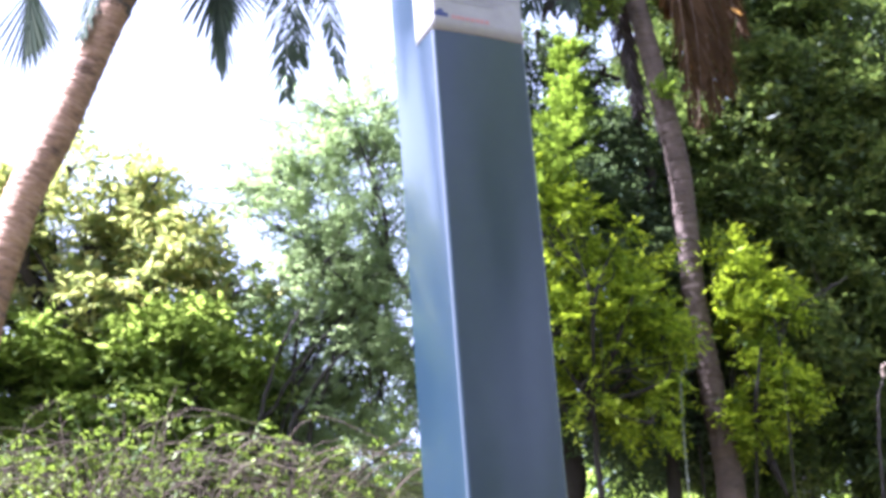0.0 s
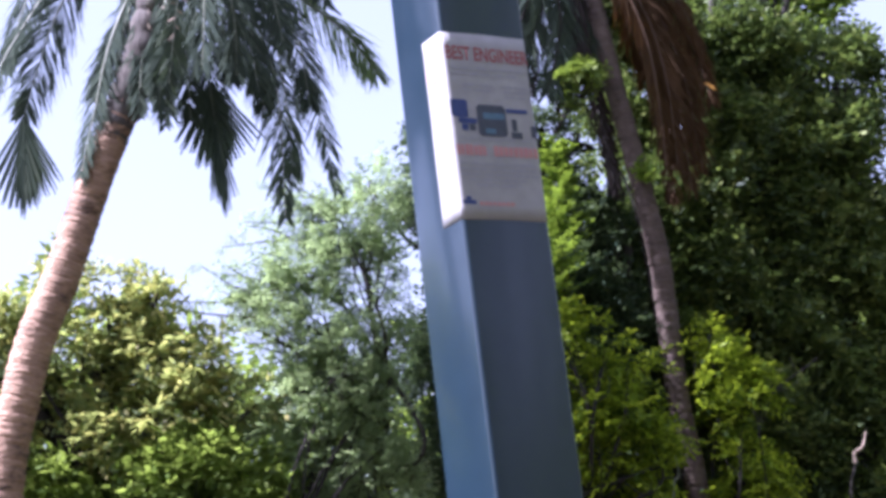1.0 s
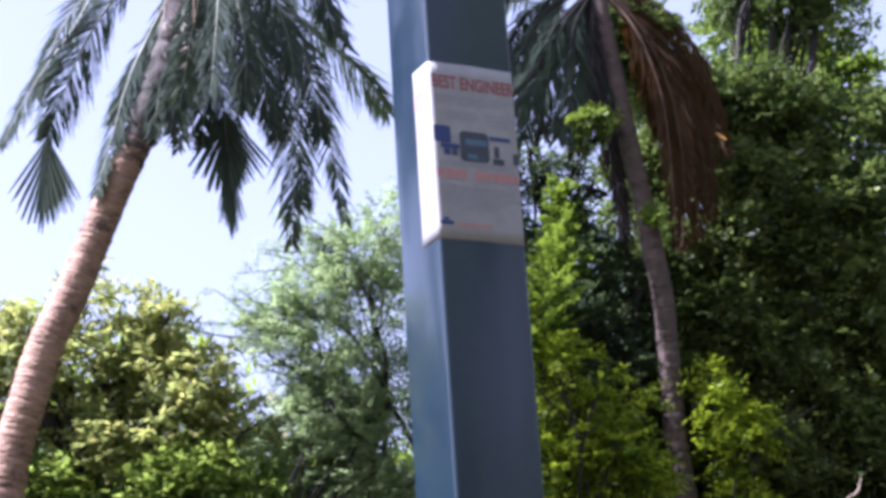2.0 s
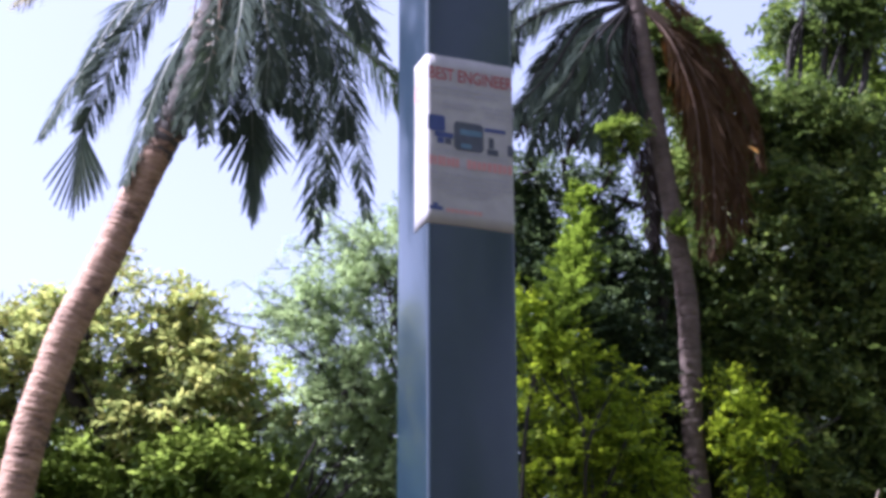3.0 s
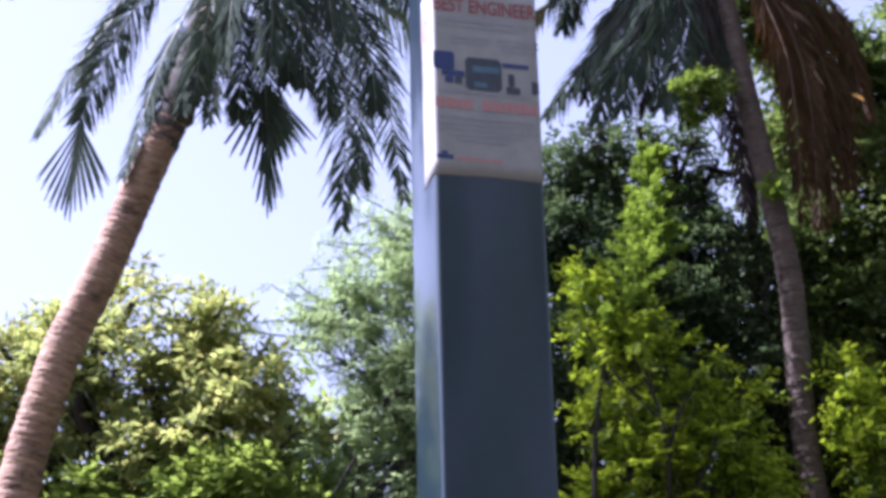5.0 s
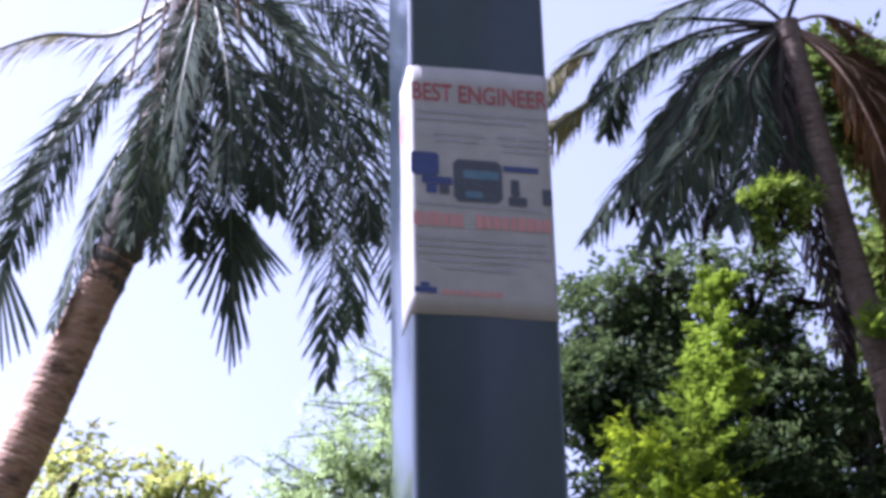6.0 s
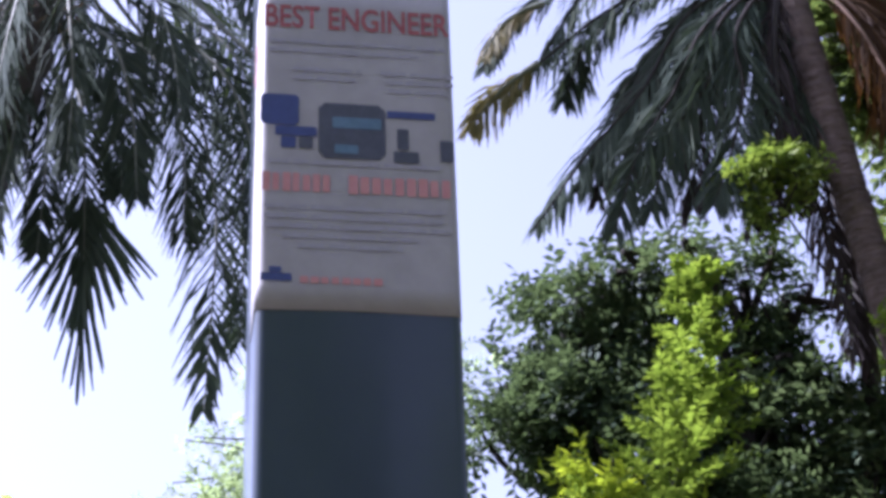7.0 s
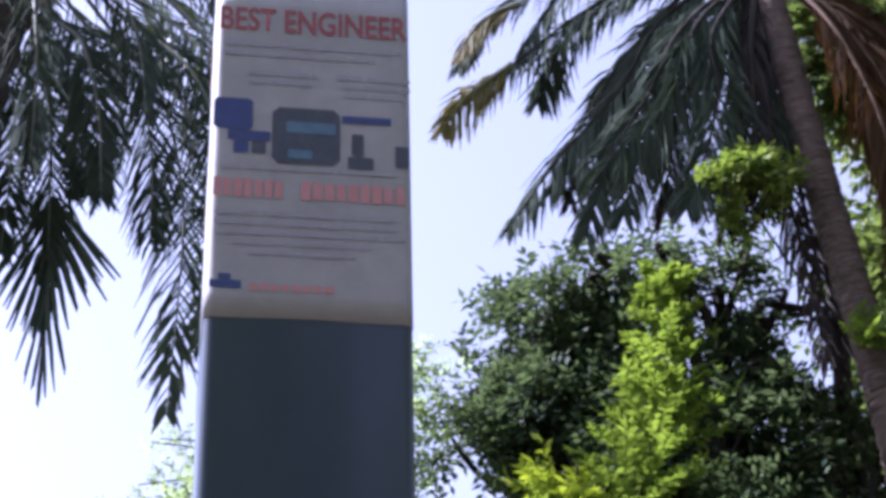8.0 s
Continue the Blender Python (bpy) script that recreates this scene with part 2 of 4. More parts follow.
def limb(rng, start, blob, radius, forks, reach=0.8):
    """One limb from the trunk into a clump of the crown, with its forks."""
    s, c, r = np.array(start, float), np.array(blob[:3], float), blob[3]
    mid = (s + c) / 2 + rng.normal(0, 0.10, 3) + np.array((0, 0, -0.08))
    line = smooth_path([s, mid, c], 6)
    pieces = [tube(line, np.linspace(radius, radius * 0.4, len(line)), 6)]
    for _ in range(forks):
        i = rng.integers(4, len(line))
        tip = c + unit(rng.normal(0, 1, 3)) * r * reach
        bend = (line[i] + tip) / 2 + rng.normal(0, 0.06, 3)
        twig = smooth_path([line[i], bend, tip], 5)
        pieces.append(tube(twig, np.linspace(radius * 0.38, radius * 0.1, len(twig)), 4))
    return join(pieces)


def tree(name, label, seed, trunk, radius, blobs, count, spray, per, leaf, mat, bark=None, droop=0.2, group="", category="tree", forks=4, stems=(), stem_radius=0.014):
    """A tree or shrub: tapering trunk or stems, limbs and a crown of leafy sprays."""
    rng = np.random.default_rng(seed)
    base = np.array(trunk[0], float)
    ob = thing(name, base, label, category, group)
    for path in (trunk, *stems):
        line = smooth_path(path, 6)
        thick = radius if path is trunk else stem_radius
        wob = line + rng.normal(0, thick * 0.25, line.shape)
        wob[0] = line[0]
        v, f = tube(wob - base, np.linspace(thick, thick * 0.45, len(line)), 9)
        array_part("trunk", v, f, bark or BARK, ob, True)
    root = smooth_path(trunk, 6)[-1]
    for blob in blobs:
        v, f = limb(rng, root, blob, radius * 0.5, forks)
        array_part("limb", v - base, f, bark or BARK, ob, True)
    org, out = crown_points(rng, blobs, count)
    v, f = sprays(rng, org - base, out, spray, per, leaf[0], leaf[1], droop)
    array_part("crown", v, f, mat, ob)
    return ob


def frond(parent, seed, path, leaf_len, mat, rib=None, pairs=165, hang=0.12, bare=0.12, label="", radius=0.013, broad=1.0, fuse=0.5):
    """A feather frond: a tapering rib with two rows of leaflets, each a bent strip, wider and partly fused at the tip."""
    rng = np.random.default_rng(seed)
    line = smooth_path(path, 10)
    v, f = tube(line, np.linspace(radius, radius * 0.2, len(line)), 5)
    ob = array_part("frond", v, f, rib or RACHIS, parent, True)
    tagged(ob, label)
    s = bare + (1 - bare) * (np.arange(pairs) + rng.uniform(-0.3, 0.3, pairs)) / pairs
    s = np.clip(s, 0, 1) * (len(line) - 1)
    i = np.minimum(s.astype(int), len(line) - 2)
    w = (s - i)[:, None]
    pos = line[i] * (1 - w) + line[i + 1] * w
    tang = unit(line[i + 1] - line[i])
    face = np.array((rng.uniform(-0.6, 0.6), -1.0, rng.uniform(0.1, 0.7)))
    side0 = unit(np.cross(tang, face))
    rel = np.linspace(0, 1, pairs)
    size = leaf_len * (0.28 + 0.72 * np.sin(np.pi * np.clip(rel * 0.88 + 0.12, 0, 1)) ** 0.8) * rng.uniform(0.65, 1.15, pairs)
    tip = np.clip((rel - 0.72) / 0.2, 0, 1)
    pieces = []
    for sign in (1, -1):
        keep = (rng.uniform(0, 1, pairs) > 0.10) & (np.sin(rel * rng.uniform(28, 46) + rng.uniform(0, 6)) + rng.normal(0, 0.5, pairs) > -1.05)
        way = unit(tang * 0.9 + side0 * sign * 0.68 + np.array([0, 0, -1.0]) * hang * rng.uniform(0.4, 1.4, (pairs, 1)) + rng.normal(0, 0.10, (pairs, 3)))
        way2 = unit(way + tang * 0.12 + np.array([0, 0, -1.0]) * (0.18 + 0.5 * hang) + rng.normal(0, 0.14, (pairs, 3)))
        wide = unit(np.cross(way, face) + rng.normal(0, 0.35, (pairs, 3))) * ((0.0030 + 0.0030 * rng.uniform(0, 1, (pairs, 1))) * (broad + fuse * tip[:, None]))
        a, b = pos, pos + way * size[:, None] * 0.5
        c = b + way2 * size[:, None] * 0.5
        quad = np.stack([a - wide * 0.5, a + wide * 0.5, b + wide, b - wide, c + wide * 0.12, c - wide * 0.12], 1)[keep]
        k = np.arange(len(quad))[:, None] * 6
        pieces.append((quad.reshape(-1, 3), np.concatenate([k + np.array([[0, 1, 2, 3]]), k + np.array([[3, 2, 4, 5]])], 1).reshape(-1, 4)))
    v, f = join(pieces)
    tagged(array_part("leaflet_fringe", v, f, mat, ob), "", "", "", "stuff")
    return ob


def tip_fan(parent, seed, apex, tip, half, n, mat):
    """The unsplit end of a frond: narrow pleats spreading from the rib into a fan."""
    rng = np.random.default_rng(seed)
    apex, tip = np.array(apex, float), np.array(tip, float)
    span = math.sqrt(((tip - apex) ** 2).sum())
    d = (tip - apex) / span
    side = unit(np.cross(d, np.array((rng.uniform(-0.3, 0.3), -1.0, 0.25))))
    out = np.cross(d, side)
    pieces = []
    for q in range(n):
        a = radians(half) * (2 * q / (n - 1) - 1)
        start = apex + d * span * 0.55 * (1 - abs(a) / radians(half))
        way = unit(d * math.cos(a) + side * math.sin(a) + out * 0.12 * math.sin(q * 2.1))
        length = span * (0.62 + 0.26 * abs(a) / radians(half)) * rng.uniform(0.88, 1.06)
        w = np.cross(way, out) * span * math.tan(radians(half) / n) * 1.1
        b, c = start + way * length * 0.72, start + way * length
        pieces.append((np.array([start - w * 0.6, start + w * 0.6, b + w, b - w, c + w * 0.35, c - w * 0.35]), np.array([[0, 1, 2, 3], [3, 2, 4, 5]])))
    v, f = join(pieces)
    v2, f2 = tube(np.linspace(apex, tip - d * span * 0.3, 5), np.linspace(0.004, 0.0015, 5), 5)
    array_part("fan_tip", *join([(v, f), (v2, f2)]), mat, parent)


def ringed_trunk(parent, path, r0, r1, mat, rings, seed):
    """A palm trunk: swelling leaf-scar rings up a curved, tapering stem."""
    rng = np.random.default_rng(seed)
    line = smooth_path(path, 60)
    n = len(line)
    t = np.linspace(0, 1, n)
    rad = r0 + (r1 - r0) * t + 0.35 * r0 * np.exp(-t * 18)
    saw = (t * rings + 0.15 * np.sin(t * 31)) % 1.0
    rad = rad * (1 + 0.045 * (saw - 0.5)) * (1 + rng.normal(0, 0.012, n))
    v, f = tube(line, rad, 18)
    v = v + rng.normal(0, 0.0018, v.shape)
    array_part("trunk", v, f, mat, parent, True)


# ---- ground: a level verge, and an earth bank that carries the trees ----
rng = np.random.default_rng(3)
g = np.concatenate([-np.geomspace(900, 14, 14), np.linspace(-12, 12, 121), np.geomspace(14, 900, 14)])
gx, gy = np.meshgrid(g, g + 4, indexing="ij")
near = np.exp(-(gx ** 2 + (gy - 4) ** 2) / 200)
rise = np.clip((gy * 0.976 - gx * 0.216 - 4.45) / 0.6, 0, 1)
gz = 1.9 * rise * rise * (3 - 2 * rise) + near * 0.04 * (np.sin(gx * 1.3) * np.cos(gy * 1.7) + rng.normal(0, 0.25, gx.shape)) - 0.03
k = len(g)
i, j = np.meshgrid(np.arange(k - 1), np.arange(k - 1), indexing="ij")
faces = np.stack([i * k + j, (i + 1) * k + j, (i + 1) * k + j + 1, i * k + j + 1], -1).reshape(-1, 4)
ground = array_part("ground", np.stack([gx, gy, gz], -1).reshape(-1, 3), faces, SOIL, None, True)
tagged(ground, "brown soil with leaf litter under the trees", "ground", "", "structure")

# ---- the painted post ----
POST_AT, POST_TURN = (0.450, 4.000, 0.0), 26.3
POST_W, POST_D, POST_H = 0.400, 0.370, 7.2
post = thing("square_post", POST_AT, "blue-grey painted square steel post on a concrete footing", "post")
post.rotation_euler = (0, 0, radians(POST_TURN))


def rounded_outline(w, d, r, steps=5):
    pts = []
    for cx, cy, a0 in ((w - r, r, -90), (w - r, d - r, 0), (r, d - r, 90), (r, r, 180)):
        for s in range(steps + 1):
            a = radians(a0 + 90 * s / steps)
            pts.append((cx + r * math.cos(a), cy + r * math.sin(a)))
    return pts


def prism(outline, z0, z1, cuts=1):
    bm = bmesh.new()
    rows = [[bm.verts.new((x, y, z0 + (z1 - z0) * c / cuts)) for x, y in outline] for c in range(cuts + 1)]
    n = len(outline)
    for a, b in zip(rows, rows[1:]):
        for q in range(n):
            bm.faces.new((a[q], a[(q + 1) % n], b[(q + 1) % n], b[q])).smooth = False
    bm.faces.new(rows[0][::-1])
    bm.faces.new(rows[-1])
    return bm


def box(bm, x0, x1, y0, y1, z0, z1):
    bmesh.ops.create_cube(bm, size=1, matrix=Matrix.Translation(((x0 + x1) / 2, (y0 + y1) / 2, (z0 + z1) / 2)) @ Matrix.Diagonal((x1 - x0, y1 - y0, z1 - z0, 1)))


shaft = part("shaft", prism(rounded_outline(POST_W, POST_D, 0.020), 0.02, POST_H, 24), PAINT, post)
for poly in shaft.data.polygons:
    poly.use_smooth = True
shaft.data.set_sharp_from_angle(angle=radians(40))
part("cap", prism([(x * 1.06 - 0.0085, y * 1.06 - 0.0074) for x, y in rounded_outline(POST_W, POST_D, 0.020)], POST_H, POST_H + 0.02), PAINT, post)
bm = bmesh.new()
box(bm, -0.09, POST_W + 0.09, -0.09, POST_D + 0.09, 0.0, 0.02)
bmesh.ops.bevel(bm, geom=bm.edges[:], offset=0.003, segments=1)
part("base_plate", bm, STEEL, post, "galvanised steel base plate")
for bx in (-0.05, POST_W + 0.05):
    for by in (-0.05, POST_D + 0.05):
        bm = bmesh.new()
        bmesh.ops.create_cone(bm, cap_ends=True, segments=6, radius1=0.018, radius2=0.018, depth=0.03, matrix=Matrix.Translation((bx, by, 0.035)))
        part("bolt", bm, STEEL, post, "galvanised anchor bolt")
bm = bmesh.new()
box(bm, -0.16, POST_W + 0.16, -0.16, POST_D + 0.16, -0.3, 0.0)
bmesh.ops.bevel(bm, geom=bm.edges[:], offset=0.015, segments=2)
part("footing", bm, CONCRETE, post, "rough concrete footing")

# ---- the pasted advertisement, wrapped round three faces ----
AD_Z0, AD_Z1, AD_LEFT = 4.590, 5.363, 0.150
advert = thing("paper_poster", POST_AT, "weathered white paper advertisement with red heading pasted round the post", "poster")
advert.rotation_euler = post.rotation_euler


def wrap_outline(gap):
    """From the left face, round the near corner, across the front and round the far corner."""
    r = 0.020 + gap
    pts = [(-gap, AD_LEFT), (-gap, AD_LEFT * 0.5), (-gap, 0.020)]
    pts += [(0.020 - r * math.cos(radians(a)), 0.020 - r * math.sin(radians(a))) for a in (22, 45, 68, 90)]
    pts += [(POST_W * c / 8, -gap) for c in range(1, 8)]
    pts += [(POST_W - 0.020 + r * math.sin(radians(a)), 0.020 - r * math.cos(radians(a))) for a in (0, 22, 45, 68, 90)]
    return pts + [(POST_W + gap, 0.15), (POST_W + gap, 0.3)]


rng = np.random.default_rng(11)
bm = bmesh.new()
rows_in, rows_out, CUTS = [], [], 14
for c in range(CUTS + 1):
    z = AD_Z0 + (AD_Z1 - AD_Z0) * c / CUTS
    ri, ro = [], []
    for q, ((xa, ya), (xb, yb)) in enumerate(zip(wrap_outline(0.0006), wrap_outline(0.0018))):
        lift = 0.0006 * math.sin(q * 1.7 + c * 0.9)
        dz = 0.0015 * math.sin(q * 0.8) if c in (0, CUTS) else 0.0
        ri.append(bm.verts.new((xa, ya, z + dz)))
        ro.append(bm.verts.new((xb + (lift if xb < 0 else 0), yb + (lift if yb < 0 else 0), z + dz)))
    rows_in.append(ri)
    rows_out.append(ro)
n = len(rows_in[0])
for c in range(CUTS):
    for q in range(n - 1):
        bm.faces.new((rows_out[c][q], rows_out[c][q + 1], rows_out[c + 1][q + 1], rows_out[c + 1][q])).smooth = True
        bm.faces.new((rows_in[c][q + 1], rows_in[c][q], rows_in[c + 1][q], rows_in[c + 1][q + 1])).smooth = True
for q in range(n - 1):
    bm.faces.new((rows_in[0][q], rows_in[0][q + 1], rows_out[0][q + 1], rows_out[0][q]))
    bm.faces.new((rows_out[-1][q], rows_out[-1][q + 1], rows_in[-1][q + 1], rows_in[-1][q]))
for c in range(CUTS):
    bm.faces.new((rows_in[c][0], rows_out[c][0], rows_out[c + 1][0], rows_in[c + 1][0]))
    bm.faces.new((rows_out[c][-1], rows_in[c][-1], rows_in[c + 1][-1], rows_out[c + 1][-1]))
part("sheet", bm, PAPER, advert)


def ink(name, mat, u0, u1, v0, v1, label="", y=-0.0036):
    """One printed patch on the front of the sheet: u across, v down, both 0 to 1."""
    bm = bmesh.new()
    x0, x1 = u0 * POST_W, u1 * POST_W
    z0, z1 = AD_Z1 - v1 * (AD_Z1 - AD_Z0), AD_Z1 - v0 * (AD_Z1 - AD_Z0)
    r = min(x1 - x0, z1 - z0) * 0.1
    pts = [(x0 + r, z0), (x1 - r, z0), (x1, z0 + r), (x1, z1 - r), (x1 - r, z1), (x0 + r, z1), (x0, z1 - r), (x0, z0 + r)]
    bm.faces.new([bm.verts.new((qx, y, qz)) for qx, qz in pts])
    return part(name, bm, mat, advert, label)


def word(name, mat, u0, u1, v0, v1, letters, label):
    """A row of letter-sized bars, each a piece of its own."""
    w = (u1 - u0) / letters
    for q in range(letters):
        h = rng.uniform(0.0, 0.10) * (v1 - v0)
        ink(name, mat, u0 + w * q, u0 + w * (q + rng.uniform(0.68, 0.84)), v0 + h, v1 - h * 0.6, label)



def lettering(name, text, mat, u0, u1, v0, v1, label):
    """Printed words in the built-in font, stretched to their place on the sheet."""
    curve = bpy.data.curves.new(name, "FONT")
    curve.body, curve.offset = text, 0.018
    draft = bpy.data.objects.new(name, curve)
    me = bpy.data.meshes.new_from_object(draft)
    bpy.data.objects.remove(draft)
    co = np.empty(len(me.vertices) * 3)
    me.vertices.foreach_get("co", co)
    co = co.reshape(-1, 3)
    lo, hi = co.min(0), co.max(0)
    x = (u0 + (u1 - u0) * (co[:, 0] - lo[0]) / (hi[0] - lo[0])) * POST_W
    z = AD_Z1 - (v1 + (v0 - v1) * (co[:, 1] - lo[1]) / (hi[1] - lo[1])) * (AD_Z1 - AD_Z0)
    me.vertices.foreach_set("co", np.stack([x, np.full(len(x), -0.0036), z], 1).ravel())
    me.materials.clear()
    me.materials.append(mat)
    me.update()
    ob = new(name, me)
    ob.parent = advert
    return tagged(ob, label)


lettering("heading", "BEST ENGINEER", RED_INK, 0.02, 0.99, 0.072, 0.148, "dark red printed heading")
word("number_bar", ORANGE_INK, 0.02, 0.37, 0.605, 0.662, 7, "faded red bar")
word("number_bar", ORANGE_INK, 0.45, 0.98, 0.605, 0.662, 9, "faded red bar")
for v0, u0, u1 in ((0.185, 0.04, 0.94), (0.215, 0.04, 0.80), (0.275, 0.17, 0.50), (0.302, 0.17, 0.47), (0.275, 0.62, 0.98), (0.302, 0.65, 0.98),
                   (0.330, 0.66, 0.95), (0.565, 0.05, 0.90), (0.700, 0.03, 0.93), (0.728, 0.03, 0.90), (0.756, 0.03, 0.94), (0.784, 0.12, 0.78), (0.812, 0.20, 0.70)):
    u = u0
    while u < u1:
        step = rng.uniform(0.08, 0.2)
        ink("print_bar", GREY_INK, u, min(u + step, u1 + 0.02), v0, v0 + 0.013, "faded grey bar")
        u += step + 0.02
for box4 in ((0.005, 0.20, 0.365, 0.460), (0.08, 0.29, 0.463, 0.492), (0.11, 0.185, 0.495, 0.53), (0.65, 0.90, 0.400, 0.422)):
    ink("blue_picture", BLUE_INK, *box4, "printed blue machine shape")
ink("dark_picture", DARK_INK, 0.30, 0.64, 0.385, 0.555, "printed dark machine shape")
ink("teal_picture", TEAL_INK, 0.37, 0.62, 0.428, 0.462, "printed teal picture", -0.0042)
ink("teal_picture", TEAL_INK, 0.38, 0.50, 0.513, 0.540, "printed teal picture", -0.0042)
for box4 in ((0.70, 0.76, 0.455, 0.52), (0.68, 0.81, 0.525, 0.56), (0.92, 0.99, 0.485, 0.55), (0.20, 0.27, 0.495, 0.53)):
    ink("dark_picture", DARK_INK, *box4, "printed dark machine shape")
ink("emblem", BLUE_INK, 0.02, 0.17, 0.90, 0.922, "small dark blue emblem")
ink("emblem_top", BLUE_INK, 0.06, 0.12, 0.882, 0.898, "small dark blue emblem")
word("footer_bar", ORANGE_INK, 0.21, 0.62, 0.905, 0.926, 8, "faded red bar")
bm = bmesh.new()
ring = [(math.cos(a * math.pi / 8), math.sin(a * math.pi / 8)) for a in range(16)]
outer = [bm.verts.new((-0.0036, 0.095 + 0.042 * c, AD_Z1 - 0.150 + 0.050 * s)) for c, s in ring]
inner = [bm.verts.new((-0.0036, 0.095 + 0.024 * c, AD_Z1 - 0.150 + 0.028 * s)) for c, s in ring]
for q in range(16):
    bm.faces.new((outer[q], outer[(q + 1) % 16], inner[(q + 1) % 16], inner[q]))
part("round_mark", bm, ORANGE_INK, advert, "red ring printed on the side")

# ---- leaning coconut palm ----
LP_TOP = Vector((-0.561, 4.813, 6.451))
left_palm = thing("coconut_palm", (0, 0, 0), "leaning coconut palm with ringed brown trunk and drooping fronds", "palm tree", "coconut palms")
ringed_trunk(left_palm, [(-1.731, 4.942, 1.840), (-1.614, 4.968, 3.102), (-1.563, 4.980, 3.566), (-1.488, 4.976, 3.996), (-1.418, 4.971, 4.238), (-1.339, 4.968, 4.485), (-1.219, 4.974, 4.737), (-1.115, 4.977, 4.993), (-1.006, 4.970, 5.250), (-0.885, 4.956, 5.506), (-0.769, 4.920, 5.756), (-0.662, 4.872, 6.089), LP_TOP], 0.094, 0.066, PALM_BARK, 46, 21)
# added dark sleeve: the crown's shade on the upper trunk, built as a part
sleeve_line = smooth_path([(-0.993, 4.973, 5.283), (-0.885, 4.956, 5.506), (-0.769, 4.920, 5.756), (-0.662, 4.872, 6.089), LP_TOP], 12)
v, f = tube(sleeve_line + np.random.default_rng(23).normal(0, 0.004, sleeve_line.shape), np.linspace(0.073, 0.098, len(sleeve_line)) * (1 + 0.05 * np.sin(np.arange(len(sleeve_line)) * 1.9)), 16)
tagged(array_part("crown_shade_sleeve", v, f, CROWN_SHADE, left_palm, True), "added dark sleeve round the upper trunk standing in for the crown's shade")


def left_frond(seed, size, hang, *rib):
    """One frond of the leaning palm: seed, leaflet length, how far the leaflets hang, points along the rib."""
    return frond(left_palm, seed, [LP_TOP, *rib], size, FROND_LEAF, None, 118, hang, 0.22, "", 0.009, 0.95, 0.7)


fan_frond = left_frond(100, 0.27, 0.23, (-0.980, 5.007, 6.246), (-1.142, 4.971, 5.994), (-1.243, 4.948, 5.734), (-1.326, 4.930, 5.478))
left_frond(101, 0.20, 0.49, (-1.045, 5.095, 6.384), (-1.238, 5.052, 6.068), (-1.414, 5.013, 5.775), (-1.559, 4.981, 5.461))
left_frond(102, 0.17, 0.16, (-0.831, 4.937, 6.005), (-0.939, 4.913, 5.746), (-1.014, 4.897, 5.465), (-1.097, 4.878, 5.150))
left_frond(103, 0.15, 0.16, (-0.827, 4.989, 5.976), (-0.895, 4.974, 5.744), (-0.971, 4.957, 5.462), (-1.023, 4.946, 5.241))
forked_frond = left_frond(104, 0.25, 0.16, (-0.602, 4.988, 6.119), (-0.535, 5.003, 5.884), (-0.510, 5.008, 5.598), (-0.496, 5.011, 5.346))
left_frond(105, 0.26, 0.29, (-0.485, 5.168, 6.299), (-0.303, 5.208, 6.025), (-0.216, 5.227, 5.673), (-0.210, 5.228, 5.360), (-0.226, 5.225, 4.980))
left_frond(106, 0.26, 0.29, (-0.489, 5.269, 6.423), (-0.279, 5.316, 6.174), (-0.188, 5.336, 5.843), (-0.171, 5.340, 5.522), (-0.171, 5.339, 5.216))
left_frond(107, 0.22, 0.26, (-0.423, 5.233, 6.421), (-0.189, 5.284, 6.173), (-0.074, 5.310, 5.814), (-0.023, 5.321, 5.495), (0.028, 5.332, 5.115))
left_frond(108, 0.26, 0.33, (-0.547, 5.103, 6.300), (-0.366, 5.143, 6.086), (-0.288, 5.160, 5.791), (-0.274, 5.163, 5.476))
left_frond(109, 0.20, 0.20, (-0.647, 4.927, 6.031), (-0.605, 4.936, 5.857), (-0.598, 4.938, 5.629), (-0.602, 4.937, 5.392))
left_frond(110, 0.20, 0.20, (-0.667, 4.871, 6.002), (-0.663, 4.872, 5.829), (-0.682, 4.868, 5.631), (-0.710, 4.861, 5.355))
left_frond(111, 0.18, 0.20, (-0.717, 4.860, 6.032), (-0.749, 4.853, 5.859), (-0.787, 4.844, 5.661), (-0.820, 4.837, 5.411))
left_frond(112, 0.24, 0.39, (-1.002, 5.207, 6.399), (-1.207, 5.161, 6.279), (-1.339, 5.132, 6.037), (-1.415, 5.115, 5.770))
left_frond(113, 0.30, 0.45, (-0.586, 5.299, 6.676), (-0.347, 5.352, 6.641), (-0.109, 5.405, 6.417), (0.071, 5.444, 6.076))
left_frond(114, 0.30, 0.33, (-0.750, 5.160, 7.061), (-0.898, 5.230, 7.369), (-1.132, 5.280, 7.585), (-1.392, 5.325, 7.596))
left_frond(115, 0.30, 0.33, (-0.621, 5.291, 7.131), (-0.462, 5.429, 7.437), (-0.209, 5.587, 7.578), (0.049, 5.747, 7.474))
left_frond(116, 0.22, 0.20, (-0.799, 5.047, 6.183), (-0.844, 5.037, 5.975), (-0.938, 5.016, 5.772), (-1.030, 4.996, 5.573))
left_frond(117, 0.20, 0.20, (-0.659, 4.770, 6.000), (-0.650, 4.721, 5.800), (-0.692, 4.712, 5.605), (-0.721, 4.705, 5.387))
left_frond(118, 0.22, 0.23, (-0.590, 4.991, 6.179), (-0.462, 5.019, 6.000), (-0.422, 5.028, 5.796), (-0.407, 5.031, 5.596))
